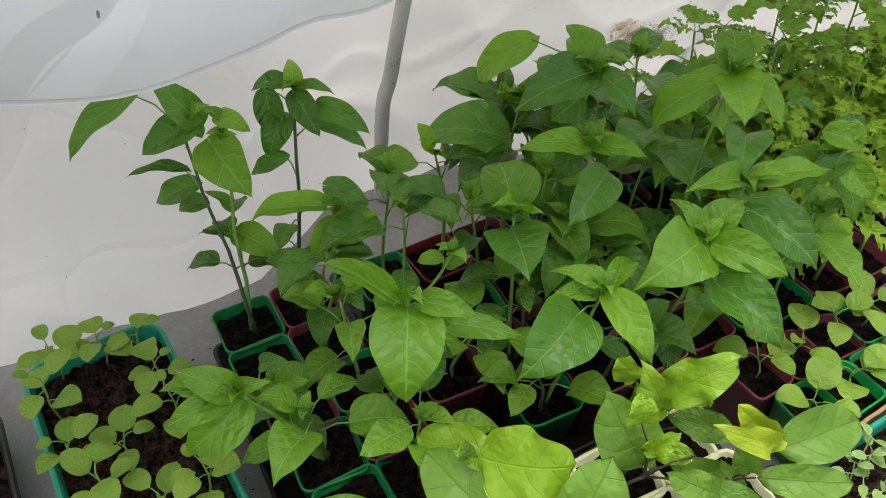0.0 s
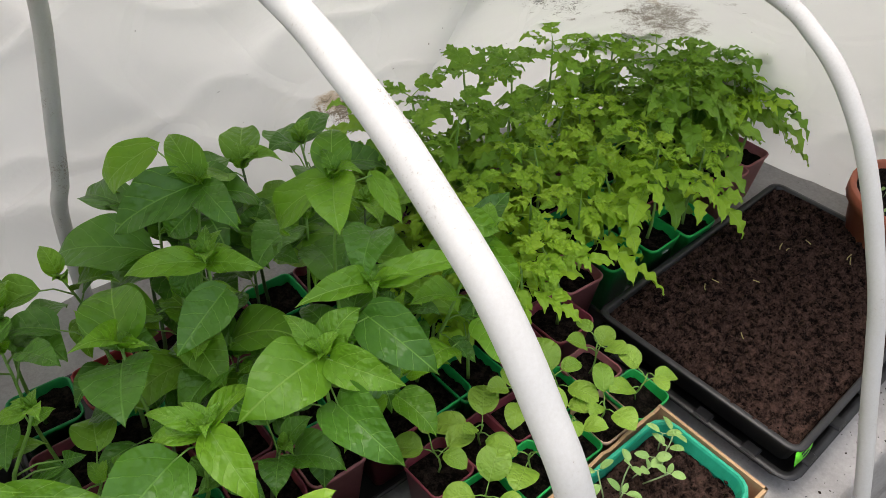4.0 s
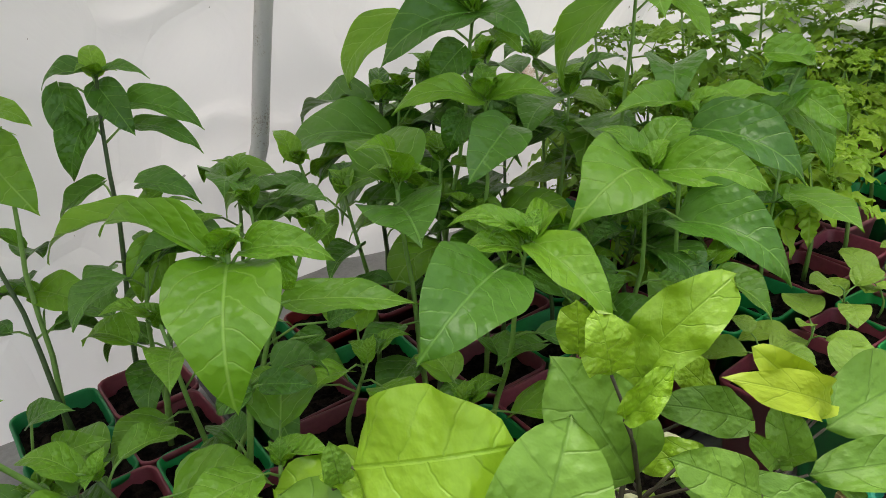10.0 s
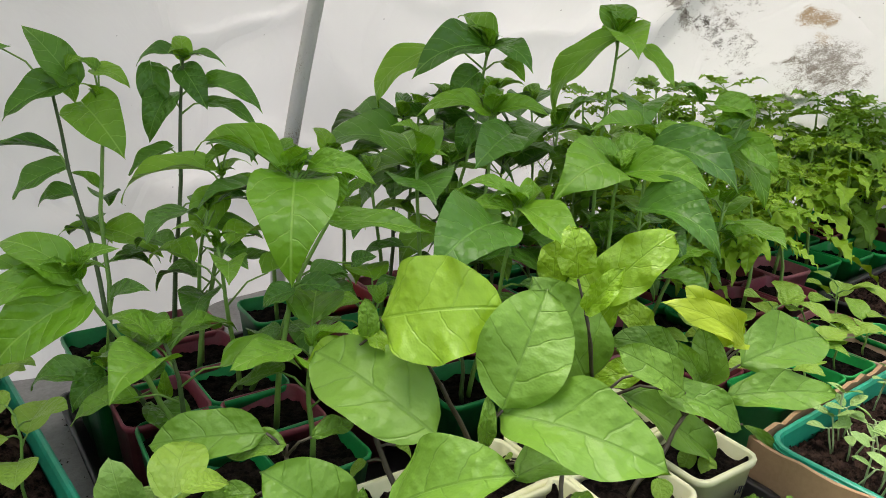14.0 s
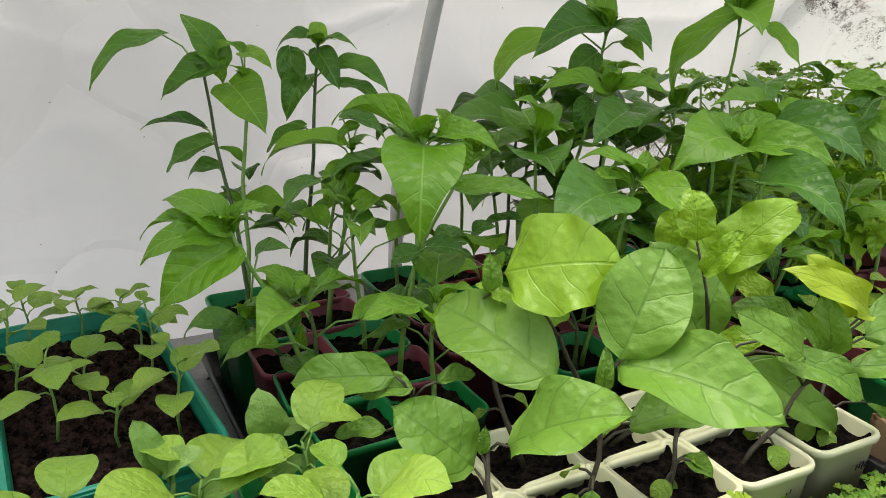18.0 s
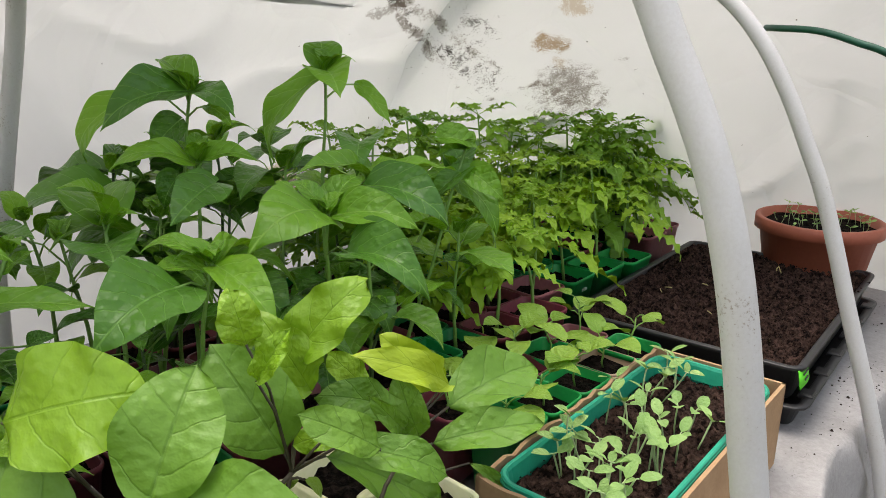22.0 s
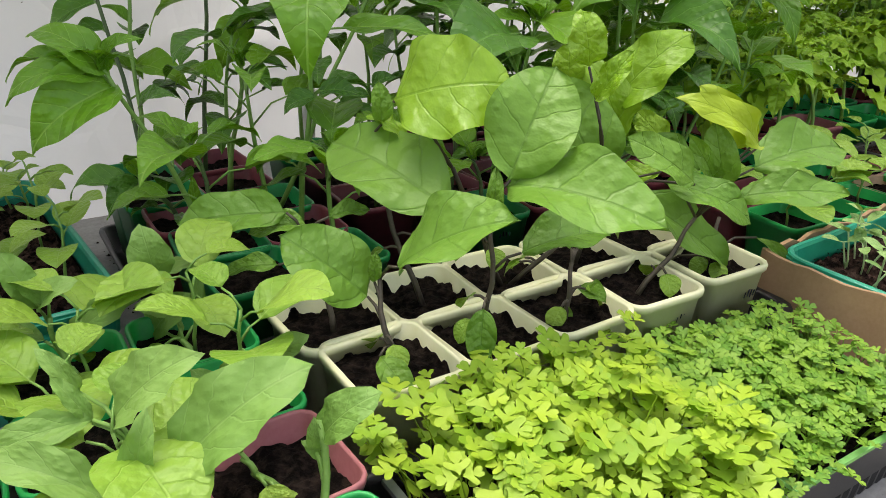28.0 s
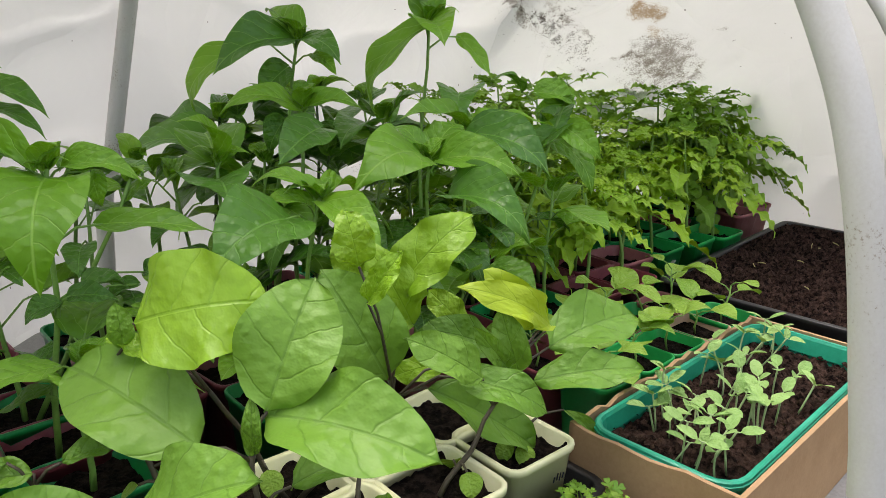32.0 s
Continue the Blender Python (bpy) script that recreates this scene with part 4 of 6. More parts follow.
def eggplant(spot, top, rows, soil=BENCH + 0.006 + 0.0855):
    """An eggplant whose leaves are set one by one; the last number picks green, lime, yellow or young leaves."""
    r = random.Random(int(top[0] * 1000) + int(top[2] * 1000))
    kinds = (EGG_LEAVES, EGG_LIMES, EGG_YELLOWS, EGG_YOUNG)
    if rows[0][10] == 3:
        soil = BENCH + 0.006 + 0.084
    base = Vector((spot[0], spot[1], soil - 0.002))
    top = Vector(top)
    path = [base.lerp(top, k / 6) + Vector((math.sin(k + top[0] * 40), math.cos(k + top[1] * 30), 0)) * 0.003 * math.sin(math.pi * k / 6) for k in range(7)]
    leaves = []
    for bx, by, bz, tx, ty, tz, ux, uy, uz, wide, kind in rows:
        s = min(1, max(0.3, (bz - 0.01 - soil) / max(0.02, top.z - soil)))
        leaves.append((along(path, s), (bx, by, bz), (tx, ty, tz), (ux, uy, uz), r.choice(kinds[kind]), wide * 0.9))
    for i in range(2):
        node = along(path, r.uniform(0.25, 0.5))
        a = r.uniform(0, 6.3)
        out = Vector((math.cos(a), math.sin(a), 0))
        leaves.append((node, node + out * 0.012, node + out * 0.012 + Vector((out.x * 0.5, out.y * 0.5, -0.6)) * 0.025, (out.x, out.y, 0.3), r.choice(SEEDLING_LEAVES), 1.1))
    young_one = rows[0][10] == 3
    return plant("young_eggplant" if young_one else "eggplant", "young eggplant with downy grey-green leaves in a pot" if young_one else ("eggplant with broad lime-green leaves in a cream pot" if rows[0][10] else "eggplant with broad green leaves in a cream pot"), "seedling", "young eggplants" if young_one else "eggplants in the cream pots", base, path,
                 [0.0024 - 0.0008 * k / 6 for k in range(7)], STEM_GREEN if young_one else STEM_PURPLE, leaves, 0.0011, STEM_GREEN if young_one else STEM_PURPLE)


# ---- trays under the pots ----
def tray(name, x0, x1, y0, y1, height, mat, label, z=BENCH + 0.003, taper=0.94, r=0.012, category="tray", wall=0.002, lip=0.004):
    hx, hy = (x1 - x0) / 2, (y1 - y0) / 2
    return solid(name, mesh_of(name, *tub(hx, hy, height, taper, r, wall, lip, 0.002), mat), label, category, at=pose((x0 + x1) / 2, (y0 + y1) / 2, z))


tray("pot_tray", 0.078, 0.252, 0.325, 0.692, 0.028, POT_BLACK, "shallow black plastic tray holding green and maroon pots")
tray("pot_tray", 0.262, 0.735, 0.345, 0.745, 0.028, POT_BLACK, "shallow black plastic tray holding pepper pots")
tray("pot_tray", 0.748, 1.02, 0.33, 0.745, 0.028, POT_BLACK, "shallow black plastic tray holding tomato pots")
tray("pot_tray", 0.120, 0.535, 0.146, 0.312, 0.064, POT_BLACK, "black plastic tray holding cream pots of eggplants", lip=0.007)
tray("pot_tray", -0.125, 0.115, 0.02, 0.335, 0.028, POT_BLACK, "black plastic tray holding small eggplant pots")

# ---- peppers ----
GREEN_MAROON = random.Random(12)
A_POTS = [("green", 0.121, 0.645), ("maroon", 0.197, 0.65), ("green", 0.121, 0.574), ("maroon", 0.195, 0.578), ("maroon", 0.132, 0.503), ("green", 0.207, 0.506), ("green", 0.137, 0.434), ("maroon", 0.21, 0.436), ("green", 0.141, 0.364), ("green", 0.214, 0.368)]
spots_a = [pot(*p) for p in A_POTS]
spots_b = []
B_KIND = {(0, 3): "green", (1, 3): "red", (0, 2): "maroon", (1, 2): "green", (0, 0): "green", (1, 0): "green", (1, 1): "maroon", (4, 0): "maroon", (5, 0): "green", (3, 1): "green", (2, 3): "maroon", (4, 3): "green", (2, 0): "maroon", (3, 0): "pink"}
for i in range(6):
    for j in range(4):
        if (i, j) == (0, 0):
            continue
        kind = B_KIND.get((i, j)) or GREEN_MAROON.choice(("green", "maroon", "maroon"))
        spots_b.append((i, j, pot(kind, 0.305 + 0.078 * i, 0.392 + 0.077 * j + (0.02 if j == 3 else 0))))

rp = random.Random(77)
hero_pepper((0.118, 0.645), (0.110, 0.726, 1.107), [
    (0.128, 0.713, 1.119, 0.092, 0.739, 1.170, -0.15, -0.77, 0.62, 0.85, 1),
    (0.073, 0.746, 1.148, -0.005, 0.741, 1.091, -0.08, -0.53, 0.84, 0.42, 1),
    (0.126, 0.715, 1.118, 0.064, 0.735, 1.080, -0.13, -0.65, 0.75, 0.70, 1),
    (0.105, 0.730, 1.049, 0.042, 0.751, 1.047, -0.06, -0.36, 0.93, 0.35, 1),
    (0.113, 0.724, 1.033, 0.066, 0.758, 0.995, -0.11, -0.62, 0.78, 0.70, 1),
    (0.117, 0.721, 1.004, 0.087, 0.743, 0.988, -0.09, -0.48, 0.87, 0.80, 1),
    (0.122, 0.717, 1.129, 0.141, 0.703, 1.141, -0.13, -0.66, 0.74, 0.90, 0),
    (0.118, 0.720, 1.129, 0.128, 0.713, 1.097, -0.14, -0.78, 0.61, 0.80, 0),
])
hero_pepper((0.130, 0.642), (0.146, 0.691, 1.104), [
    (0.133, 0.700, 1.098, 0.155, 0.647, 1.052, -0.19, -0.88, 0.43, 1.00, 0),
    (0.143, 0.693, 1.132, 0.171, 0.673, 1.116, -0.12, -0.52, 0.85, 0.80, 0),
    (0.147, 0.690, 1.131, 0.131, 0.702, 1.141, -0.12, -0.51, 0.85, 0.80, 0),
    (0.139, 0.696, 1.013, 0.115, 0.713, 1.029, -0.10, -0.48, 0.87, 0.50, 0),
    (0.142, 0.694, 0.958, 0.099, 0.725, 0.960, -0.07, -0.33, 0.94, 0.40, 0),
    (0.140, 0.695, 0.971, 0.182, 0.640, 0.951, -0.13, -0.58, 0.80, 0.80, 0),
])
hero_pepper((0.197, 0.65), (0.231, 0.697, 1.142), [
    (0.228, 0.699, 1.144, 0.191, 0.726, 1.131, -0.14, -0.43, 0.89, 0.60, 1),
    (0.231, 0.697, 1.142, 0.267, 0.671, 1.136, -0.12, -0.36, 0.92, 0.50, 1),
    (0.230, 0.698, 1.133, 0.243, 0.664, 1.093, -0.25, -0.75, 0.61, 0.90, 1),
    (0.250, 0.683, 1.117, 0.297, 0.649, 1.089, -0.20, -0.56, 0.80, 0.60, 1),
    (0.250, 0.684, 1.098, 0.293, 0.652, 1.068, -0.18, -0.49, 0.86, 0.50, 1),
    (0.216, 0.708, 1.104, 0.192, 0.700, 1.056, -0.23, -0.75, 0.63, 0.75, 1),
    (0.204, 0.717, 1.133, 0.206, 0.715, 1.077, -0.22, -0.76, 0.61, 0.80, 1),
    (0.215, 0.709, 1.047, 0.177, 0.737, 1.014, -0.19, -0.61, 0.77, 0.60, 1),
])
hero_pepper((0.195, 0.578), (0.233, 0.602, 1.039), [
    (0.231, 0.604, 1.025, 0.202, 0.600, 0.975, -0.29, -0.77, 0.57, 0.85, 0),
    (0.225, 0.608, 1.072, 0.262, 0.581, 1.052, -0.17, -0.47, 0.86, 0.60, 1),
    (0.222, 0.610, 1.043, 0.150, 0.662, 1.006, -0.14, -0.40, 0.91, 0.40, 0),
    (0.257, 0.584, 0.979, 0.186, 0.636, 0.946, -0.13, -0.31, 0.94, 0.35, 1),
    (0.238, 0.598, 1.065, 0.219, 0.612, 1.044, -0.18, -0.47, 0.87, 0.80, 0),
    (0.250, 0.590, 1.028, 0.273, 0.573, 1.041, -0.19, -0.45, 0.87, 0.70, 0),
])
hero_pepper((0.137, 0.434), (0.066, 0.433, 1.019), [
    (0.065, 0.434, 1.020, 0.022, 0.466, 1.040, -0.11, -0.57, 0.82, 0.75, 0),
    (0.060, 0.438, 1.016, -0.001, 0.445, 0.996, -0.10, -0.57, 0.82, 0.60, 0),
    (0.067, 0.433, 1.005, 0.009, 0.438, 0.960, -0.13, -0.71, 0.69, 0.80, 0),
    (0.057, 0.440, 1.018, 0.004, 0.478, 1.007, -0.06, -0.33, 0.94, 0.40, 0),
    (0.068, 0.432, 1.024, 0.092, 0.415, 1.042, -0.09, -0.45, 0.89, 0.70, 0),
    (0.067, 0.433, 1.028, 0.077, 0.426, 1.045, -0.13, -0.68, 0.72, 0.70, 0),
])
hero_pepper((0.132, 0.503), (0.091, 0.496, 0.915), [
    (0.077, 0.506, 0.902, 0.038, 0.535, 0.888, -0.08, -0.41, 0.91, 0.70, 1),
    (0.107, 0.485, 0.944, 0.138, 0.462, 0.959, -0.13, -0.53, 0.84, 0.80, 0),
    (0.100, 0.490, 0.976, 0.125, 0.471, 0.984, -0.10, -0.44, 0.89, 0.80, 1),
    (0.089, 0.498, 0.905, 0.061, 0.493, 0.882, -0.11, -0.51, 0.85, 0.90, 1),
    (0.129, 0.468, 0.891, 0.129, 0.469, 0.917, -0.19, -0.67, 0.72, 0.60, 0),
])
hero_pepper((0.21, 0.436), (0.221, 0.407, 1.087), [
    (0.219, 0.405, 1.081, 0.193, 0.358, 1.016, -0.43, -0.85, 0.31, 1.05, 0),
    (0.230, 0.401, 1.088, 0.271, 0.371, 1.078, -0.23, -0.44, 0.87, 0.60, 0),
    (0.254, 0.408, 1.042, 0.320, 0.360, 1.034, -0.24, -0.42, 0.88, 0.50, 0),
    (0.210, 0.415, 1.087, 0.168, 0.483, 1.089, -0.16, -0.33, 0.93, 0.35, 0),
    (0.244, 0.390, 1.085, 0.248, 0.388, 1.060, -0.37, -0.65, 0.67, 0.90, 0),
    (0.217, 0.410, 0.988, 0.198, 0.424, 0.972, -0.25, -0.51, 0.82, 0.90, 1),
    (0.225, 0.404, 0.994, 0.252, 0.385, 0.990, -0.26, -0.51, 0.82, 0.80, 1),
    (0.215, 0.411, 1.090, 0.230, 0.401, 1.102, -0.28, -0.57, 0.77, 0.80, 0),
])
hero_pepper((0.207, 0.506), (0.299, 0.466, 1.060), [
    (0.303, 0.464, 0.980, 0.321, 0.451, 0.987, -0.30, -0.50, 0.82, 1.00, 1),
    (0.295, 0.469, 1.044, 0.316, 0.455, 1.060, -0.24, -0.42, 0.87, 0.80, 0),
    (0.291, 0.472, 1.054, 0.271, 0.487, 1.043, -0.24, -0.43, 0.87, 0.80, 0),
    (0.297, 0.468, 0.969, 0.274, 0.485, 0.951, -0.23, -0.39, 0.89, 0.80, 1),
])
hero_pepper((0.539, 0.392), (0.534, 0.362, 1.069), [
    (0.528, 0.361, 1.068, 0.437, 0.350, 1.050, -0.32, -0.48, 0.81, 1.00, 0),
    (0.524, 0.321, 1.040, 0.547, 0.246, 1.008, -0.35, -0.30, 0.89, 0.75, 1),
    (0.587, 0.361, 1.086, 0.615, 0.284, 1.053, -0.40, -0.32, 0.86, 0.80, 1),
    (0.537, 0.348, 1.069, 0.580, 0.290, 1.057, -0.45, -0.40, 0.80, 0.70, 0),
    (0.533, 0.370, 1.066, 0.521, 0.409, 1.090, -0.19, -0.25, 0.95, 0.70, 0),
    (0.542, 0.368, 1.068, 0.585, 0.370, 1.093, -0.22, -0.23, 0.95, 1.00, 0),
])
hero_pepper((0.617, 0.392), (0.617, 0.397, 1.088), [
    (0.612, 0.397, 1.089, 0.531, 0.402, 1.100, -0.27, -0.34, 0.90, 0.60, 0),
    (0.622, 0.393, 1.089, 0.652, 0.375, 1.095, -0.23, -0.22, 0.95, 0.60, 0),
    (0.623, 0.395, 1.087, 0.726, 0.371, 1.082, -0.25, -0.20, 0.95, 0.50, 0),
    (0.643, 0.436, 1.114, 0.607, 0.403, 1.087, -0.51, -0.54, 0.67, 1.10, 1),
])
hero_pepper((0.617, 0.469), (0.611, 0.451, 1.190), [
    (0.608, 0.446, 1.188, 0.583, 0.397, 1.166, -0.52, -0.58, 0.62, 1.10, 0),
    (0.614, 0.456, 1.192, 0.640, 0.494, 1.210, -0.32, -0.37, 0.87, 1.10, 0),
    (0.655, 0.450, 1.173, 0.663, 0.409, 1.132, -0.33, -0.32, 0.89, 0.60, 0),
    (0.609, 0.455, 1.183, 0.584, 0.507, 1.090, -0.26, -0.36, 0.90, 0.50, 0),
])
hero_pepper((0.461, 0.546), (0.513, 0.545, 1.169), [
    (0.513, 0.550, 1.171, 0.513, 0.606, 1.193, -0.17, -0.31, 0.94, 0.80, 0),
    (0.513, 0.539, 1.167, 0.522, 0.481, 1.145, -0.32, -0.48, 0.82, 0.85, 1),
    (0.507, 0.546, 1.167, 0.425, 0.562, 1.132, -0.23, -0.53, 0.82, 0.75, 1),
    (0.507, 0.654, 1.154, 0.469, 0.700, 1.080, -0.23, -0.53, 0.82, 0.60, 0),
    (0.500, 0.546, 1.139, 0.475, 0.560, 1.107, -0.35, -0.68, 0.64, 1.20, 1),
    (0.521, 0.528, 1.153, 0.533, 0.505, 1.133, -0.38, -0.57, 0.73, 0.80, 0),
])
hero_pepper((0.461, 0.469), (0.493, 0.508, 1.103), [
    (0.487, 0.510, 1.103, 0.419, 0.541, 1.097, -0.23, -0.51, 0.83, 0.55, 0),
    (0.496, 0.503, 1.103, 0.532, 0.462, 1.104, -0.32, -0.45, 0.83, 0.60, 0),
    (0.495, 0.512, 1.107, 0.506, 0.531, 1.127, -0.17, -0.29, 0.94, 0.80, 0),
    (0.491, 0.475, 1.086, 0.425, 0.447, 1.061, -0.33, -0.62, 0.71, 1.00, 1),
    (0.478, 0.519, 1.089, 0.462, 0.523, 1.057, -0.34, -0.64, 0.69, 1.00, 1),
])
hero_pepper((0.461, 0.643), (0.480, 0.660, 1.077), [
    (0.474, 0.679, 1.070, 0.444, 0.778, 1.034, -0.15, -0.42, 0.89, 0.60, 1),
    (0.464, 0.628, 1.046, 0.381, 0.695, 1.026, -0.13, -0.41, 0.90, 0.75, 1),
    (0.483, 0.665, 1.079, 0.508, 0.706, 1.095, -0.14, -0.30, 0.94, 0.60, 1),
    (0.484, 0.656, 1.075, 0.505, 0.636, 1.063, -0.25, -0.50, 0.83, 0.60, 1),
])
hero_pepper((0.383, 0.469), (0.388, 0.491, 1.062), [
    (0.390, 0.497, 1.062, 0.411, 0.568, 1.064, -0.12, -0.29, 0.95, 1.10, 0),
    (0.384, 0.489, 1.066, 0.342, 0.467, 1.104, -0.15, -0.40, 0.91, 0.60, 0),
    (0.391, 0.487, 1.063, 0.409, 0.465, 1.070, -0.18, -0.37, 0.91, 0.60, 0),
    (0.382, 0.484, 1.044, 0.358, 0.413, 1.042, -0.27, -0.61, 0.74, 1.30, 1),
])
hero_pepper((0.383, 0.392), (0.415, 0.366, 1.048), [
    (0.411, 0.370, 1.048, 0.375, 0.406, 1.055, -0.17, -0.35, 0.92, 0.55, 0),
    (0.416, 0.361, 1.045, 0.424, 0.293, 1.006, -0.26, -0.36, 0.90, 0.75, 0),
    (0.420, 0.368, 1.046, 0.473, 0.392, 1.032, -0.16, -0.24, 0.96, 0.50, 0),
    (0.377, 0.359, 1.036, 0.297, 0.336, 1.010, -0.22, -0.56, 0.80, 1.00, 1),
    (0.405, 0.369, 1.042, 0.370, 0.391, 1.037, -0.17, -0.34, 0.92, 0.70, 0),
])
hero_pepper((0.695, 0.420), (0.750, 0.379, 1.103), [
    (0.751, 0.379, 1.08, 0.772, 0.338, 1.045, -0.65, -0.4, 0.64, 0.9, 0),
    (0.725, 0.397, 1.116, 0.763, 0.37, 1.1, -0.55, -0.37, 0.75, 0.9, 0),
    (0.75, 0.379, 1.103, 0.722, 0.399, 1.092, -0.44, -0.27, 0.85, 0.7, 0),
    (0.755, 0.375, 1.083, 0.713, 0.406, 1.035, -0.56, -0.34, 0.76, 0.6, 1),
])
hero_pepper((0.695, 0.470), (0.763, 0.407, 1.073), [
    (0.763, 0.407, 1.073, 0.819, 0.415, 1.102, -0.24, -0.15, 0.96, 0.9, 1),
    (0.768, 0.403, 1.061, 0.774, 0.349, 1.001, -0.32, -0.2, 0.93, 0.6, 0),
    (0.764, 0.406, 1.052, 0.71, 0.445, 1.032, -0.15, -0.1, 0.98, 0.45, 0),
    (0.733, 0.429, 1.116, 0.704, 0.449, 1.126, -0.15, -0.11, 0.98, 0.7, 1),
])
for k, s in enumerate(spots_a):
    if k in (3, 5, 6, 9):
        pepper(s, (0.16, 0.14, 0.10, 0.10)[(3, 5, 6, 9).index(k)], 300 + k, k == 3, 6, 0.055, (rp.uniform(-0.02, 0.02), rp.uniform(-0.02, 0.02)), 0.45)
for i, j, s in spots_b:
    h = (0.13, 0.16, 0.20, 0.23)[j] + rp.uniform(-0.02, 0.02) - (0.03 if i < 2 else 0)
    if j == 0 and i not in (1, 2, 4):
        continue
    for q in range(2 if (i + 2 * j) % 3 == 0 and i > 1 else 1):
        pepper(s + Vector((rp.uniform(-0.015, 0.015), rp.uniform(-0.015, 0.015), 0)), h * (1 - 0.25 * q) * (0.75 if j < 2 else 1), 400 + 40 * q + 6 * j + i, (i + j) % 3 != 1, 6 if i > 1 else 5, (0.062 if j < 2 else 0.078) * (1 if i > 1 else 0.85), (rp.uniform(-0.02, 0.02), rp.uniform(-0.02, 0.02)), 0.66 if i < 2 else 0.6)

# ---- tomatoes ----
spots_t = []
for i in range(4):
    for j in range(5):
        kind = {(0, 0): "green", (1, 0): "maroon", (2, 0): "maroon", (0, 1): "green", (1, 1): "maroon", (2, 1): "maroon", (3, 0): None, (3, 1): "pink"}.get((i, j), GREEN_MAROON.choice(("green", "maroon")))
        if kind:
            spots_t.append((i, j, pot(kind, 0.745 + 0.08 * i, 0.382 + 0.076 * j - (0.02 if i == 3 else 0))))
for i, (x, y, kind) in enumerate(((1.068, 0.435, "bright"), (1.15, 0.428, "bright"), (1.225, 0.418, "bright"), (1.388, 0.468, "pink"), (1.464, 0.478, "pink"))):
    spots_t.append((4 + i, 0, pot(kind, x, y)))
for i in range(4):
    for j in range(1, 4):
        spots_t.append((4 + i, j, pot(GREEN_MAROON.choice(("green", "maroon")), 1.068 + 0.08 * i, 0.435 + 0.078 * j)))
for i, j, s in spots_t:
    if (i, j) == (0, 0):
        pepper(s, 0.15, 555, False, 8, 0.07)
        continue
    lime = (j < 3 and i < 6) or (j == 0 and i < 8)
    h = (0.15 if lime else 0.19) + rp.uniform(-0.02, 0.025) + 0.006 * j
    if (i, j) in ((1, 0), (2, 0)):
        h = 0.13
    if i == 0:
        h -= 0.05 if j < 2 else 0.08
    size = (0.092 if j == 0 else 0.108) if lime else 0.12
    tomato(s, h, 700 + 11 * i + j, lime, 6, size if i else 0.095, (rp.uniform(-0.02, 0.03), rp.uniform(-0.01, 0.02) + (0.02 if j == 0 else 0)), (0.72 if j == 0 else 0.58) if lime else 0.45)


def round_pot(x, y, z, r, h, mat, label, soil_mat, drop=0.02, taper=0.75, lip=0.003, lip_h=0.006, wall=0.002):
    n = 28
    def ring(rad, zz):
        return [(rad * math.cos(2 * math.pi * k / n), rad * math.sin(2 * math.pi * k / n), zz) for k in range(n)]
    rb = r * taper
    at = lambda q: rb + (r - rb) * q / h
    rings = [ring(rb - 0.002, 0), ring(rb, 0.003), ring(at(h - lip_h), h - lip_h), ring(r + lip, h - lip_h + 0.001), ring(r + lip, h - 0.001), ring(r + lip - 0.0015, h), ring(r - wall, h), ring(at(h - 0.03) - wall, h - 0.03), ring(rb - wall, 0.004)]
    p = thing("round_pot", label, "pot", at=Matrix.Translation((x, y, z)))
    part("pot_body", mesh_of("pot_body", *loft(rings), mat), p)
    rs = at(h - drop) - wall
    verts, m = [(0, 0, 0.001)], 9
    for a in range(1, m + 1):
        for k in range(n):
            q = Vector((rs * a / m * math.cos(2 * math.pi * k / n), rs * a / m * math.sin(2 * math.pi * k / n), 0))
            verts.append((q.x, q.y, 0.005 * noise.noise(q * 70) + 0.004 * noise.noise(q * 160)))
    faces = [(0, 1 + k, 1 + (k + 1) % n) for k in range(n)]
    for a in range(m - 1):
        faces += [(1 + a * n + k, 1 + (a + 1) * n + k, 1 + (a + 1) * n + (k + 1) % n, 1 + a * n + (k + 1) % n) for k in range(n)]
    part("soil", mesh_of("soil", verts, faces, soil_mat), p, pose(0, 0, h - drop), "dark peat soil")
    return Vector((x, y, z + h - drop))


for k, (x, y) in enumerate(((1.325, 0.512), (1.415, 0.555), (1.48, 0.60))):
    s = round_pot(x, y, BENCH + 0.003, 0.047, 0.15, POT_BLACK, "round black plastic pot with tomatoes", SOIL, 0.02)
    for q in range(3):
        tomato(s + Vector((0.02 * math.cos(2 * q + k), 0.02 * math.sin(2 * q + k), 0)), 0.13 + 0.02 * q, 900 + 7 * k + q, False, 6, 0.115, (rp.uniform(-0.04, 0.02), rp.uniform(-0.02, 0.03)), 0.4)

# ---- eggplants in the cream pots ----
spots_w = []
for j, y, xs in ((0, 0.198, (0.174, 0.249, 0.323, 0.400, 0.485)), (1, 0.266, (0.165, 0.240, 0.314, 0.394, 0.470))):
    for i, x in enumerate(xs):
        spots_w.append((i, j, pot("white", x, y + (0.004 if i == 4 else 0), group="cream pots of eggplants")))
eggplant((0.174, 0.198), (0.183, 0.230, 0.909), [
    (0.183, 0.206, 0.927, 0.226, 0.141, 0.974, -0.19, -0.31, 0.93, 1, 0),
    (0.176, 0.234, 0.895, 0.128, 0.266, 0.938, -0.29, -0.54, 0.79, 1.2, 0),
    (0.18, 0.232, 0.906, 0.181, 0.231, 0.929, -0.41, -0.74, 0.53, 0.7, 0),
    (0.164, 0.195, 0.874, 0.171, 0.166, 0.854, -0.32, -0.58, 0.75, 1.1, 0),
])
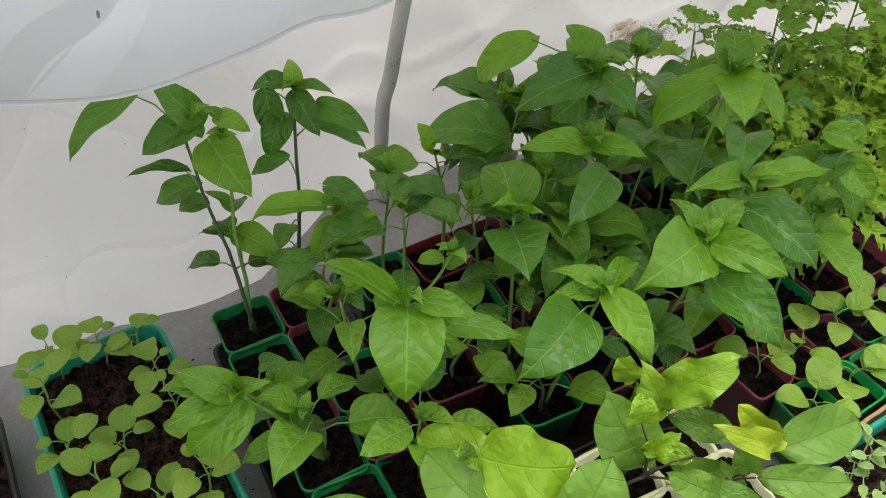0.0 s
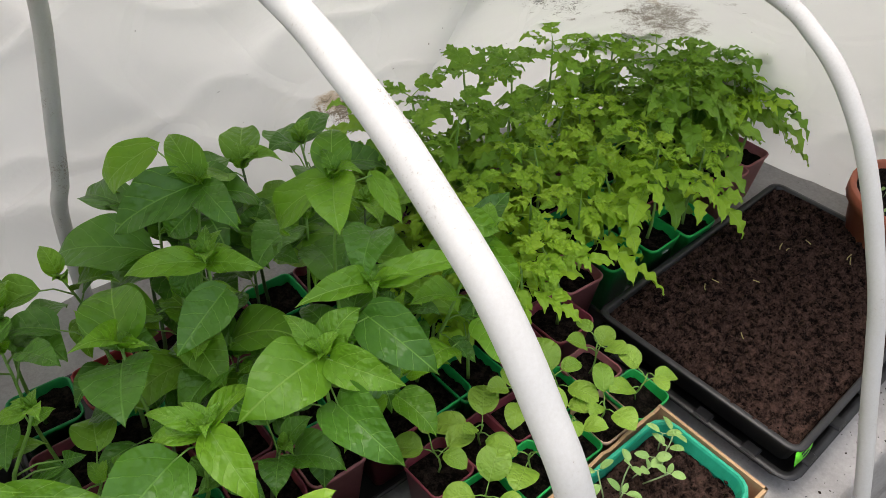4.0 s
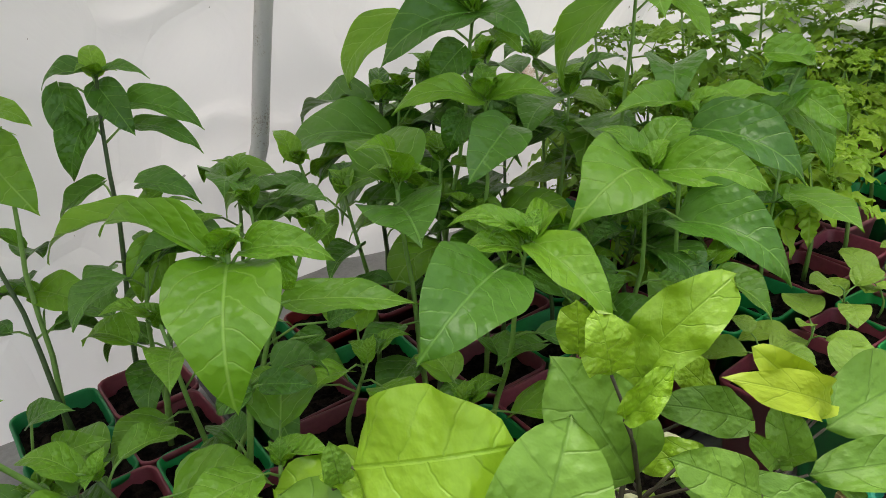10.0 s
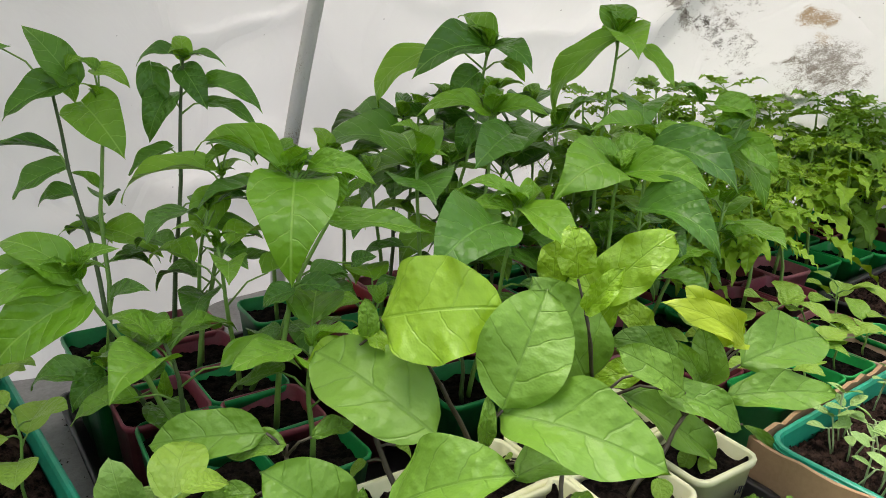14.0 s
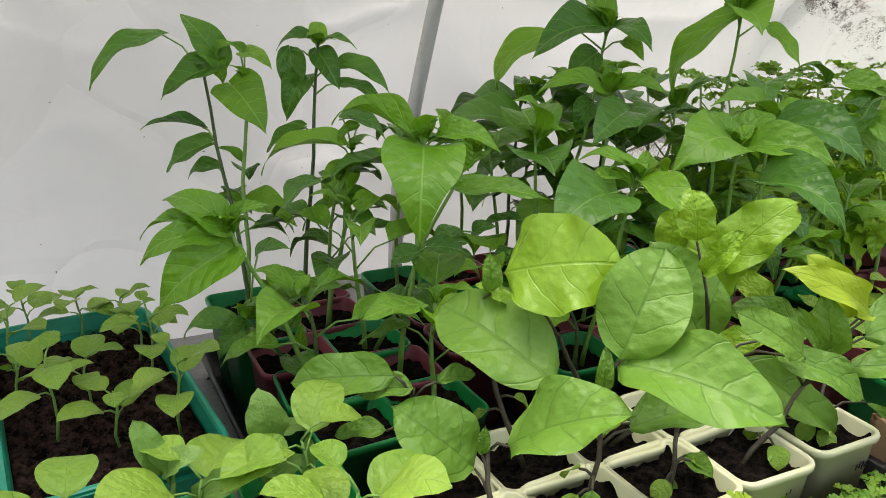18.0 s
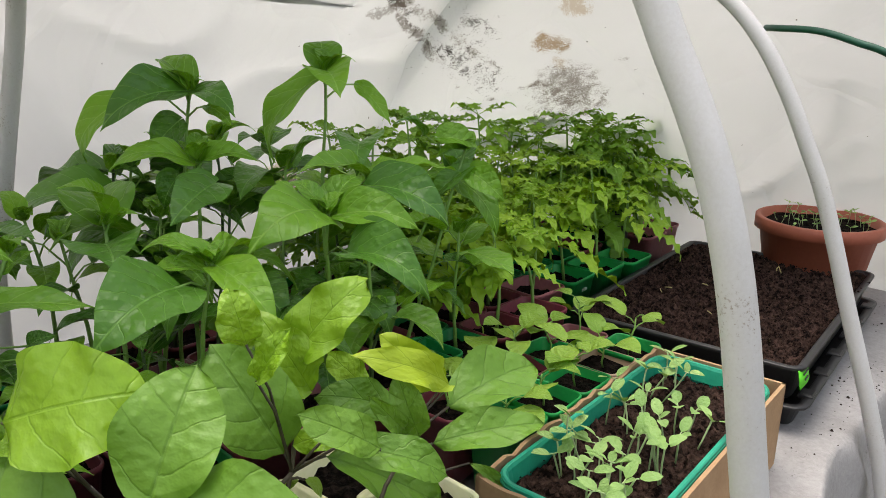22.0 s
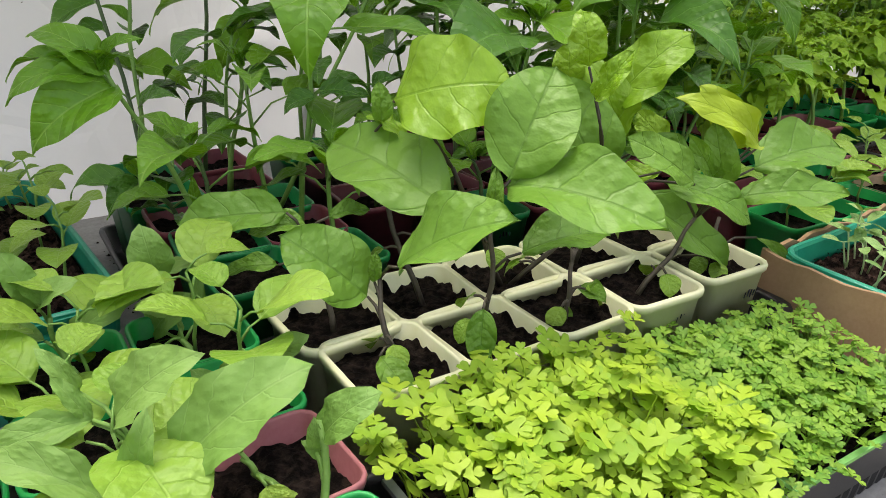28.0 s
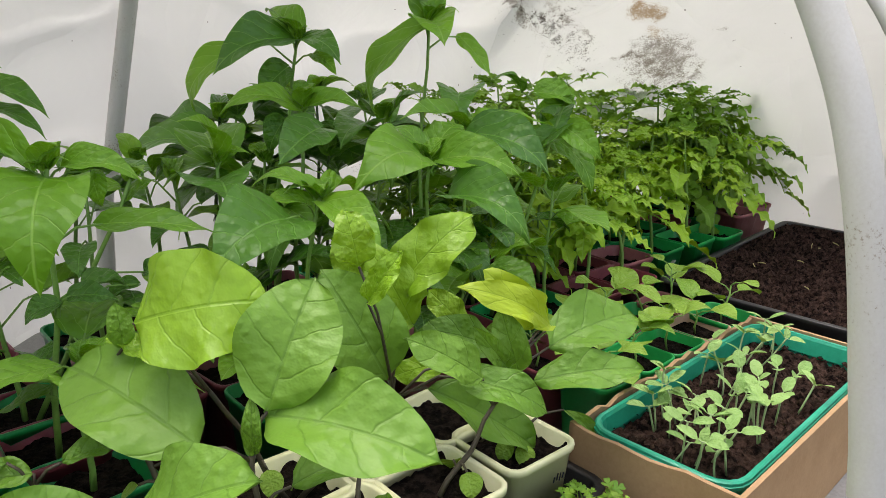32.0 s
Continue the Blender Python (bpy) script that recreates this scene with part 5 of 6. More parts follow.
eggplant((0.249, 0.198), (0.256, 0.209, 0.946), [
    (0.232, 0.225, 0.95, 0.198, 0.332, 0.973, -0.32, -0.46, 0.83, 1.1, 0),
    (0.263, 0.205, 0.969, 0.317, 0.109, 0.96, -0.29, -0.36, 0.89, 0.95, 0),
    (0.262, 0.199, 0.974, 0.311, 0.219, 1.040, -0.51, -0.64, 0.57, 1.25, 0),
    (0.258, 0.208, 0.944, 0.258, 0.208, 0.981, -0.55, -0.7, 0.46, 0.55, 0),
    (0.275, 0.197, 0.92, 0.347, 0.185, 0.923, -0.21, -0.24, 0.95, 0.9, 0),
    (0.231, 0.178, 0.898, 0.224, 0.17, 0.861, -0.43, -0.55, 0.72, 1.1, 0),
])
eggplant((0.314, 0.266), (0.255, 0.255, 0.967), [
    (0.223, 0.284, 1.012, 0.284, 0.231, 1.027, -0.58, -0.58, 0.57, 1.35, 1),
    (0.236, 0.288, 0.980, 0.214, 0.305, 0.998, -0.18, -0.29, 0.94, 0.8, 1),
])
eggplant((0.394, 0.266), (0.426, 0.270, 0.956), [
    (0.42, 0.273, 0.988, 0.469, 0.241, 1.049, -0.53, -0.51, 0.68, 0.8, 1),
    (0.431, 0.266, 0.962, 0.4, 0.287, 1.029, -0.53, -0.49, 0.69, 0.75, 1),
    (0.391, 0.293, 0.999, 0.389, 0.294, 1.04, -0.61, -0.66, 0.43, 1.1, 1),
    (0.489, 0.228, 0.936, 0.434, 0.264, 0.956, -0.56, -0.43, 0.71, 0.8, 0),
    (0.416, 0.276, 0.94, 0.4, 0.287, 1.001, -0.57, -0.56, 0.61, 0.7, 0),
    (0.482, 0.256, 0.947, 0.461, 0.282, 0.979, -0.55, -0.45, 0.7, 0.9, 1),
])
eggplant((0.400, 0.198), (0.453, 0.196, 0.912), [
    (0.469, 0.186, 0.936, 0.454, 0.196, 0.993, -0.71, -0.5, 0.51, 0.8, 0),
    (0.463, 0.19, 0.938, 0.422, 0.193, 0.987, -0.64, -0.46, 0.61, 0.5, 0),
    (0.503, 0.187, 0.948, 0.598, 0.172, 0.956, -0.5, -0.33, 0.8, 0.95, 0),
    (0.477, 0.18, 0.93, 0.553, 0.13, 0.935, -0.53, -0.36, 0.77, 0.75, 0),
    (0.413, 0.199, 0.947, 0.464, 0.153, 0.919, -0.45, -0.37, 0.81, 0.7, 0),
    (0.498, 0.19, 0.966, 0.458, 0.217, 1.014, -0.71, -0.48, 0.52, 0.95, 2),
    (0.504, 0.187, 0.966, 0.427, 0.214, 1.008, -0.64, -0.42, 0.64, 0.5, 2),
])
eggplant((0.485, 0.202), (0.515, 0.218, 0.892), [
    (0.545, 0.198, 0.874, 0.57, 0.158, 0.842, -0.48, -0.3, 0.82, 0.42, 0),
    (0.501, 0.215, 0.855, 0.498, 0.218, 0.84, -0.53, -0.38, 0.76, 1, 0),
    (0.469, 0.249, 0.834, 0.483, 0.24, 0.836, -0.49, -0.41, 0.77, 0.6, 0),
])
eggplant((0.323, 0.198), (0.341, 0.214, 0.902), [
    (0.326, 0.201, 0.863, 0.328, 0.199, 0.85, -0.54, -0.55, 0.63, 1, 0),
    (0.348, 0.21, 0.87, 0.343, 0.177, 0.872, -0.38, -0.37, 0.85, 0.8, 0),
    (0.343, 0.213, 0.902, 0.358, 0.203, 0.913, -0.31, -0.31, 0.9, 1, 0),
    (0.339, 0.216, 0.902, 0.327, 0.224, 0.92, -0.3, -0.31, 0.9, 0.8, 0),
])
eggplant((0.165, 0.266), (0.162, 0.302, 0.916), [
    (0.151, 0.309, 0.934, 0.085, 0.353, 0.922, -0.23, -0.57, 0.79, 0.95, 0),
    (0.163, 0.302, 0.925, 0.127, 0.325, 0.916, -0.17, -0.4, 0.9, 0.9, 0),
    (0.134, 0.285, 0.907, 0.102, 0.306, 0.899, -0.15, -0.4, 0.91, 0.8, 0),
    (0.176, 0.292, 0.932, 0.21, 0.294, 0.93, -0.19, -0.4, 0.9, 0.8, 0),
])
eggplant((0.320, 0.262), (0.386, 0.233, 0.925), [
    (0.382, 0.236, 0.94, 0.358, 0.285, 1.018, -0.45, -0.59, 0.67, 1.1, 0),
    (0.419, 0.176, 0.952, 0.37, 0.206, 0.987, -0.44, -0.43, 0.79, 0.9, 0),
    (0.431, 0.219, 0.947, 0.404, 0.256, 0.929, -0.43, -0.46, 0.78, 0.8, 1),
    (0.416, 0.232, 0.925, 0.503, 0.193, 0.856, -0.37, -0.43, 0.83, 0.75, 0),
    (0.355, 0.234, 1.033, 0.348, 0.24, 1.072, -0.49, -0.69, 0.53, 1.1, 1),
    (0.353, 0.222, 1.012, 0.37, 0.206, 1.049, -0.44, -0.61, 0.66, 0.7, 1),
])
eggplant((0.240, 0.266), (0.218, 0.310, 0.971), [
    (0.255, 0.286, 0.967, 0.205, 0.360, 0.951, -0.16, -0.52, 0.84, 0.9, 1),
    (0.22, 0.295, 0.993, 0.218, 0.296, 1.024, -0.23, -0.7, 0.68, 0.9, 0),
])

# ---- young plants in small pots ----
for k, (kind, x, y) in enumerate((("small_green", 0.714, 0.234), ("small_maroon", 0.695, 0.299), ("small_green", 0.776, 0.234), ("small_maroon", 0.757, 0.298), ("small_beige", 0.837, 0.234), ("small_green", 0.818, 0.297), ("small_green", 0.896, 0.232), ("small_pink", 0.88, 0.296), ("small_green", 0.652, 0.236), ("small_maroon", 0.633, 0.30))):
    s = pot(kind, x, y, BENCH + 0.012, group="small pots")
    young(s, 1200 + k, 0.034 + 0.006 * (k % 4), 4, 0.043, (rp.uniform(-0.01, 0.01), rp.uniform(-0.01, 0.01)))
for k, (kind, x, y) in enumerate((("bright", 0.07, 0.062), ("pink", 0.072, 0.138), ("red", -0.006, 0.135), ("bright", 0.072, 0.214), ("bright", -0.006, 0.212), ("bright", -0.006, 0.288), ("bright", 0.072, 0.29), ("bright", -0.084, 0.212), ("bright", -0.084, 0.288))):
    s = pot(kind, x, y, BENCH + 0.006, group="pots of young eggplants")
    if k > 1:
        young(s + Vector((rp.uniform(-0.015, 0.015), rp.uniform(-0.015, 0.015), 0)), 1150 + k, 0.05 + 0.006 * (k % 4), 5, 0.05)
eggplant((-0.006, 0.135), (0.011, 0.138, 0.921), [
    (0.019, 0.108, 0.912, 0.077, 0.094, 0.953, -0.1, -0.47, 0.88, 0.8, 3),
    (0.001, 0.144, 0.92, 0.037, 0.12, 0.958, -0.06, -0.46, 0.88, 0.75, 3),
    (0.001, 0.12, 0.896, 0.011, 0.113, 0.943, -0.1, -0.68, 0.72, 0.5, 3),
    (-0.008, 0.114, 0.899, -0.054, 0.145, 0.92, -0.04, -0.34, 0.94, 0.5, 3),
    (-0.007, 0.149, 0.92, -0.053, 0.156, 0.908, -0.05, -0.47, 0.88, 0.55, 3),
    (-0.007, 0.15, 0.918, -0.02, 0.158, 0.943, -0.06, -0.55, 0.83, 0.6, 3),
    (-0.008, 0.174, 0.92, -0.023, 0.184, 0.944, -0.06, -0.66, 0.75, 0.5, 3),
])
eggplant((0.072, 0.214), (0.074, 0.209, 0.870), [
    (0.069, 0.213, 0.874, 0.08, 0.205, 0.897, -0.18, -0.62, 0.76, 0.7, 3),
    (0.092, 0.197, 0.891, 0.112, 0.184, 0.911, -0.19, -0.54, 0.82, 0.9, 3),
    (0.068, 0.213, 0.865, 0.054, 0.222, 0.885, -0.15, -0.54, 0.83, 0.8, 3),
])
eggplant((-0.006, 0.288), (-0.008, 0.298, 0.900), [
    (-0.013, 0.302, 0.882, -0.044, 0.322, 0.896, -0.03, -0.51, 0.86, 0.7, 3),
    (-0.002, 0.295, 0.879, 0.042, 0.266, 0.92, -0.05, -0.6, 0.8, 0.5, 3),
    (-0.013, 0.302, 0.905, -0.027, 0.312, 0.943, -0.04, -0.63, 0.78, 0.9, 3),
    (-0.013, 0.302, 0.905, 0.01, 0.287, 0.925, -0.03, -0.53, 0.85, 0.8, 3),
    (-0.007, 0.298, 0.908, -0.022, 0.308, 0.923, -0.04, -0.53, 0.85, 0.8, 3),
])
eggplant((0.072, 0.290), (0.068, 0.318, 0.869), [
    (0.061, 0.323, 0.897, 0.056, 0.326, 0.938, -0.16, -0.78, 0.6, 1.05, 3),
    (0.083, 0.308, 0.867, 0.084, 0.307, 0.906, -0.2, -0.77, 0.6, 0.5, 3),
    (0.053, 0.328, 0.853, 0.082, 0.309, 0.888, -0.11, -0.59, 0.8, 0.75, 3),
    (0.068, 0.318, 0.869, 0.046, 0.333, 0.877, -0.11, -0.5, 0.86, 0.8, 3),
    (0.062, 0.334, 0.89, 0.097, 0.311, 0.905, -0.08, -0.41, 0.91, 0.5, 3),
])
eggplant((0.070, 0.062), (0.076, 0.088, 0.928), [
    (0.077, 0.087, 0.919, 0.099, 0.072, 0.944, -0.22, -0.48, 0.85, 0.85, 3),
    (0.074, 0.089, 0.911, 0.074, 0.089, 0.93, -0.28, -0.64, 0.72, 0.6, 3),
    (0.075, 0.088, 0.907, 0.069, 0.092, 0.917, -0.17, -0.39, 0.9, 0.7, 3),
])
eggplant((0.072, 0.138), (0.057, 0.148, 0.872), [
    (0.056, 0.149, 0.876, 0.047, 0.155, 0.884, -0.13, -0.42, 0.9, 0.8, 3),
    (0.057, 0.149, 0.876, 0.064, 0.144, 0.895, -0.17, -0.57, 0.8, 0.5, 3),
])


# ---- seedling box on the far left ----
def long_tray(x0, x1, y0, y1, h, turn, mat, label, soil_mat, z=BENCH + 0.003, sag=0.02, r=0.025):
    hx, hy = (x1 - x0) / 2, (y1 - y0) / 2
    p = thing("seed_tray", label, "tray", at=pose((x0 + x1) / 2, (y0 + y1) / 2, z, 0, 0, turn))
    def ring(dx, zz, t):
        return [(x, y, zz) for x, y in rounded(hx * t + dx, hy * t + dx, r * t + dx, 4)]
    rings = [ring(0, 0, 0.93), ring(0.001, 0.004, 0.935), ring(0, h * 0.55, 0.965), ring(0.0035, h * 0.57, 0.965), ring(0.0035, h * 0.8, 0.985), ring(0.0, h * 0.82, 0.985), ring(0.001, h - 0.007, 1), ring(0.004, h - 0.007, 1), ring(0.0045, h - 0.004, 1), ring(0.0035, h - 0.0035, 1), ring(0.0035, h - 0.001, 1), ring(0.002, h, 1), ring(-0.001, h, 1),
             ring(-0.0025, h - 0.003, 0.998), ring(-0.003, h * 0.8, 0.98), ring(0.0005, h * 0.78, 0.98), ring(0.0005, h * 0.58, 0.962), ring(-0.003, h * 0.55, 0.96), ring(-0.003, 0.004, 0.93)]
    part("tray_body", mesh_of("tray_body", *loft(rings), mat, False), p)
    part("soil", soil_bed("soil", hx * 0.985 - 0.002, hy * 0.985 - 0.002, 0.0075, 0.0026, soil_mat, 3.7 + x0, r * 0.9, 0.003), p, pose(0, 0, h - sag), "dark moist peat soil")
    return p, z + h - sag


left_box, z_left = long_tray(-0.12, 0.035, 0.385, 0.712, 0.088, 4.5, TEAL, "teal plastic tray of peat with young seedlings", SOIL_BROWN)
long_tray(-0.36, -0.165, 0.30, 0.70, 0.05, 3, POT_BLACK, "black plastic tray filled with brown peat", SOIL_BROWN, sag=0.012)
rl = random.Random(31)
for k, (x, y) in enumerate(((-0.003, 0.685), (-0.045, 0.69), (-0.095, 0.69), (-0.105, 0.63), (-0.10, 0.56), (-0.045, 0.54), (0.005, 0.615), (0.01, 0.55), (-0.03, 0.46), (0.018, 0.45), (-0.075, 0.49))):
    young((x, y, z_left), 1300 + k, 0.062 + rl.uniform(-0.02, 0.03), 5, 0.033)


# ---- celery and parsley trays ----
def sprigs(name, hx, hy, n, height, size, mat, seed, label, at, spread=0.012):
    """A dense stand of thin stalks, each with a three-part toothed leaf."""
    r = random.Random(seed)
    verts, faces = [], []

    fan = [(0, 0, 0), (0.16, 0.2, 0.02), (0.42, 0.3, 0.06), (0.58, 0.46, 0.06), (0.56, 0.62, 0.04), (0.42, 0.66, 0.02), (0.18, 0.54, -0.02), (0.27, 0.76, 0.03), (0.24, 0.96, 0.02), (0.08, 1.0, 0), (0, 0.93, -0.02)]
    fan = fan + [(-x, y, z) for x, y, z in reversed(fan[1:-1])] + [(0, 0.5, -0.05)]
    egg = [(0, 0, 0), (0.2, 0.25, 0.03), (0.27, 0.5, 0.04), (0.2, 0.78, 0.02), (0, 1.0, -0.03)]
    egg = egg + [(-x, y, z) for x, y, z in reversed(egg[1:-1])] + [(0, 0.5, -0.02)]

    def leaflet(base, direction, up, ln, pts):
        m = frame_along(base, direction, up)
        o, k = len(verts), len(pts) - 1
        for x, y, z in pts:
            verts.append(tuple(m @ (Vector((x, y, z)) * ln)))
        for i in range(k):
            faces.append((o + i, o + (i + 1) % k, o + k))

    for _ in range(n):
        x, y = hx * r.uniform(-1, 1), hy * r.uniform(-1, 1)
        e = max(abs(x) / hx, abs(y) / hy)
        h = height * (1 - 0.25 * e ** 4) * r.uniform(0.6, 1.12)
        lean = Vector((x / hx * e ** 3, y / hy * e ** 3, 0)) * spread * 1.3 + Vector((r.uniform(-1, 1), r.uniform(-1, 1), 0)) * spread
        b = Vector((x, y, 0))
        t = b + lean + Vector((0, 0, h))
        v, f = tube([b, (b + t) / 2 - lean * 0.2, t], [0.0007, 0.0006, 0.0005], 3, False)
        o = len(verts)
        verts.extend(tuple(q) for q in v)
        faces.extend(tuple(i + o for i in q) for q in f)
        a = r.uniform(0, 6.3)
        s = size * r.uniform(0.7, 1.2)
        up = Vector((r.uniform(-0.35, 0.35), r.uniform(-0.5, 0.2), 1)).normalized()
        for d in (-1.45, 0, 1.45):
            dr = Vector((math.cos(a + d), math.sin(a + d), 0))
            dr = dr - up * dr.dot(up) + Vector((0, 0, r.uniform(-0.15, 0.1)))
            leaflet(t + dr * s * 0.1, dr, up, s * (1.1 if d == 0 else 1), fan)
        for _ in range(2):
            if r.random() < 0.5:
                q = b.lerp(t, r.uniform(0.5, 0.9))
                leaflet(q, (r.uniform(-1, 1), r.uniform(-1, 1), 0.5), (0, -0.2, 1), s * 0.9, egg)
    return solid(name, mesh_of(name, verts, faces, mat), label, "herbs", kind="stuff", at=at)


def ribbed_tray(x0, x1, y0, y1, h, label, rim_mat):
    """A black cell tray with fluted sides and a flat rim."""
    hx, hy = (x1 - x0) / 2, (y1 - y0) / 2
    p = thing("ribbed_tray", label, "tray", at=pose((x0 + x1) / 2, (y0 + y1) / 2, BENCH + 0.003))
    outline = []
    n = 15
    for ax, ay, bx, by in ((hx, -hy, hx, hy), (hx, hy, -hx, hy), (-hx, hy, -hx, -hy), (-hx, -hy, hx, -hy)):
        nn = max(6, int(math.hypot(bx - ax, by - ay) / 0.012)) * 4
        for k in range(nn):
            t = k / nn
            outline.append((ax + (bx - ax) * t, ay + (by - ay) * t, 1 if k % 4 in (1, 2) else 0))
    def ring(t, z, flute):
        out = []
        for x, y, g in outline:
            q = t - flute * g
            out.append((x * q, y * q, z))
        return out
    rings = [ring(0.88, 0, 0.04), ring(0.90, 0.004, 0.045), ring(0.955, h - 0.008, 0.035), ring(0.965, h - 0.004, 0), ring(1.03, h - 0.004, 0), ring(1.035, h - 0.002, 0), ring(1.03, h, 0), ring(0.975, h, 0), ring(0.96, h - 0.004, 0), ring(0.93, 0.02, 0)]
    part("tray_body", mesh_of("tray_body", *loft(rings), POT_BLACK, False), p)
    if rim_mat:
        lip = [[(x * t, y * t, z) for x, y, g in outline] for t, z in ((0.975, h + 0.0012), (1.034, h + 0.0012), (1.04, h - 0.001), (0.97, h - 0.001))]
        v, f = loft(lip + [lip[0]], False, False)
        part("rim", mesh_of("rim", v, f, rim_mat, False), p)
    part("soil", soil_bed("soil", hx * 0.95, hy * 0.95, 0.006, 0.005, SOIL, 9.1 + x0, 0.004), p, pose(0, 0, h - 0.008), "dark peat soil")
    return BENCH + 0.003 + h - 0.008


CLEAR_RIM = grainy("smoky_clear_plastic", (0.30, 0.33, 0.33), (0.48, 0.50, 0.50), 20, 0.2, 0.05, 0.0005)
GREEN_RIM = grainy("lime_clear_plastic", (0.16, 0.50, 0.08), (0.30, 0.62, 0.2), 20, 0.25, 0.05, 0.0005)
zt = ribbed_tray(0.138, 0.326, 0.008, 0.142, 0.06, "black ribbed cell tray of lime-green celery", CLEAR_RIM)
sprigs("celery_seedlings", 0.086, 0.06, 250, 0.062, 0.0138, CELERY_LIME, 8, "dense lime-green celery seedlings with toothed leaves", Matrix.Translation((0.226, 0.078, zt)), 0.015)
zt = ribbed_tray(0.341, 0.503, 0.008, 0.143, 0.06, "black ribbed cell tray of green parsley", GREEN_RIM)
sprigs("parsley_seedlings", 0.075, 0.06, 520, 0.031, 0.0084, CELERY_GREEN, 9, "dense fresh green parsley seedlings", Matrix.Translation((0.422, 0.076, zt)), 0.011)


# ---- carton with the teal sprout tray ----
def carton(x0, x1, y0, y1, h, turn):
    p = thing("carton", "open brown cardboard box with torn edges", "box", at=pose((x0 + x1) / 2, (y0 + y1) / 2, BENCH + 0.003, 0, 0, turn))
    hx, hy, t = (x1 - x0) / 2, (y1 - y0) / 2, 0.004
    part("base", mesh_of("base", *box(-hx, hx, -hy, hy, 0, 0.004, 0.001), CARDBOARD, False), p)
    def wall(a, b, n, seed, rag):
        a, b = Vector(a), Vector(b)
        side = Vector((-(b - a).y, (b - a).x, 0)).normalized() * t
        rings = []
        r = random.Random(seed)
        for k in range(n + 1):
            q = a.lerp(b, k / n)
            top = h + (r.uniform(-rag, rag * 0.3) if 0 < k < n else 0)
            rings.append([(q.x, q.y, 0.004), (q.x + side.x, q.y + side.y, 0.004), (q.x + side.x, q.y + side.y, top), (q.x, q.y, top)])
        part("side", mesh_of("side", *loft(rings), CARDBOARD, False), p)
    wall((-hx, -hy, 0), (hx, -hy, 0), 3, 1, 0.0)
    wall((hx, -hy, 0), (hx, hy, 0), 3, 2, 0.0)
    wall((hx, hy, 0), (-hx, hy, 0), 26, 3, 0.006)
    wall((-hx, hy, 0), (-hx, -hy, 0), 10, 4, 0.004)
    return p


carton(0.545, 0.905, 0.044, 0.195, 0.10, 2.0)
teal_box, z_teal = long_tray(0.556, 0.894, 0.056, 0.183, 0.094, 2.0, TEAL, "teal plastic tray of peat with pale sprouts in a carton", SOIL_BROWN, BENCH + 0.008, 0.018, 0.022)


def sprout_proto(k):
    r = random.Random(1500 + k)
    h = 0.026 + 0.006 * k
    path = [Vector((0.004 * math.sin(2.2 * s + k), 0.004 * s, h * s)) for s in (0, 0.3, 0.6, 0.85, 1)]
    leaves = []
    a = r.uniform(0, 6)
    for d in (0, math.pi):
        dr = Vector((math.cos(a + d), math.sin(a + d), r.uniform(0.1, 0.5)))
        leaves.append((path[-1], path[-1] + dr * 0.003, path[-1] + dr * 0.021, (0, 0, 1), r.choice(SPROUT_LEAVES), 1.0))
    if k % 2:
        dr = Vector((math.cos(a + 1.5), math.sin(a + 1.5), 0.8))
        leaves.append((path[-1], path[-1], path[-1] + dr * 0.01, (0, 0, 1), r.choice(SPROUT_LEAVES), 1.0))
    return plant("sprout", "thin pale sprout with two oval seed leaves", "sprout", "sprouts in the teal tray", (0, 0, 0), path, 0.0009, STEM_PALE, leaves, 0.0006)


protos = [sprout_proto(k) for k in range(4)]
rs = random.Random(64)
first = set()
for k in range(44):
    u, v = rs.random() ** 1.2, rs.random()
    x, y = (0.575 + 0.19 * u, 0.074 + 0.092 * v) if k < 37 else (0.78 + 0.09 * u, 0.145 + 0.025 * v)
    m = pose(x, y, z_teal - 0.002, rs.uniform(-17, 17), rs.uniform(-17, 17), rs.uniform(0, 360))
    if k < 4:
        protos[k].matrix_basis = m
    else:
        copy_thing(protos[k % 4], m)


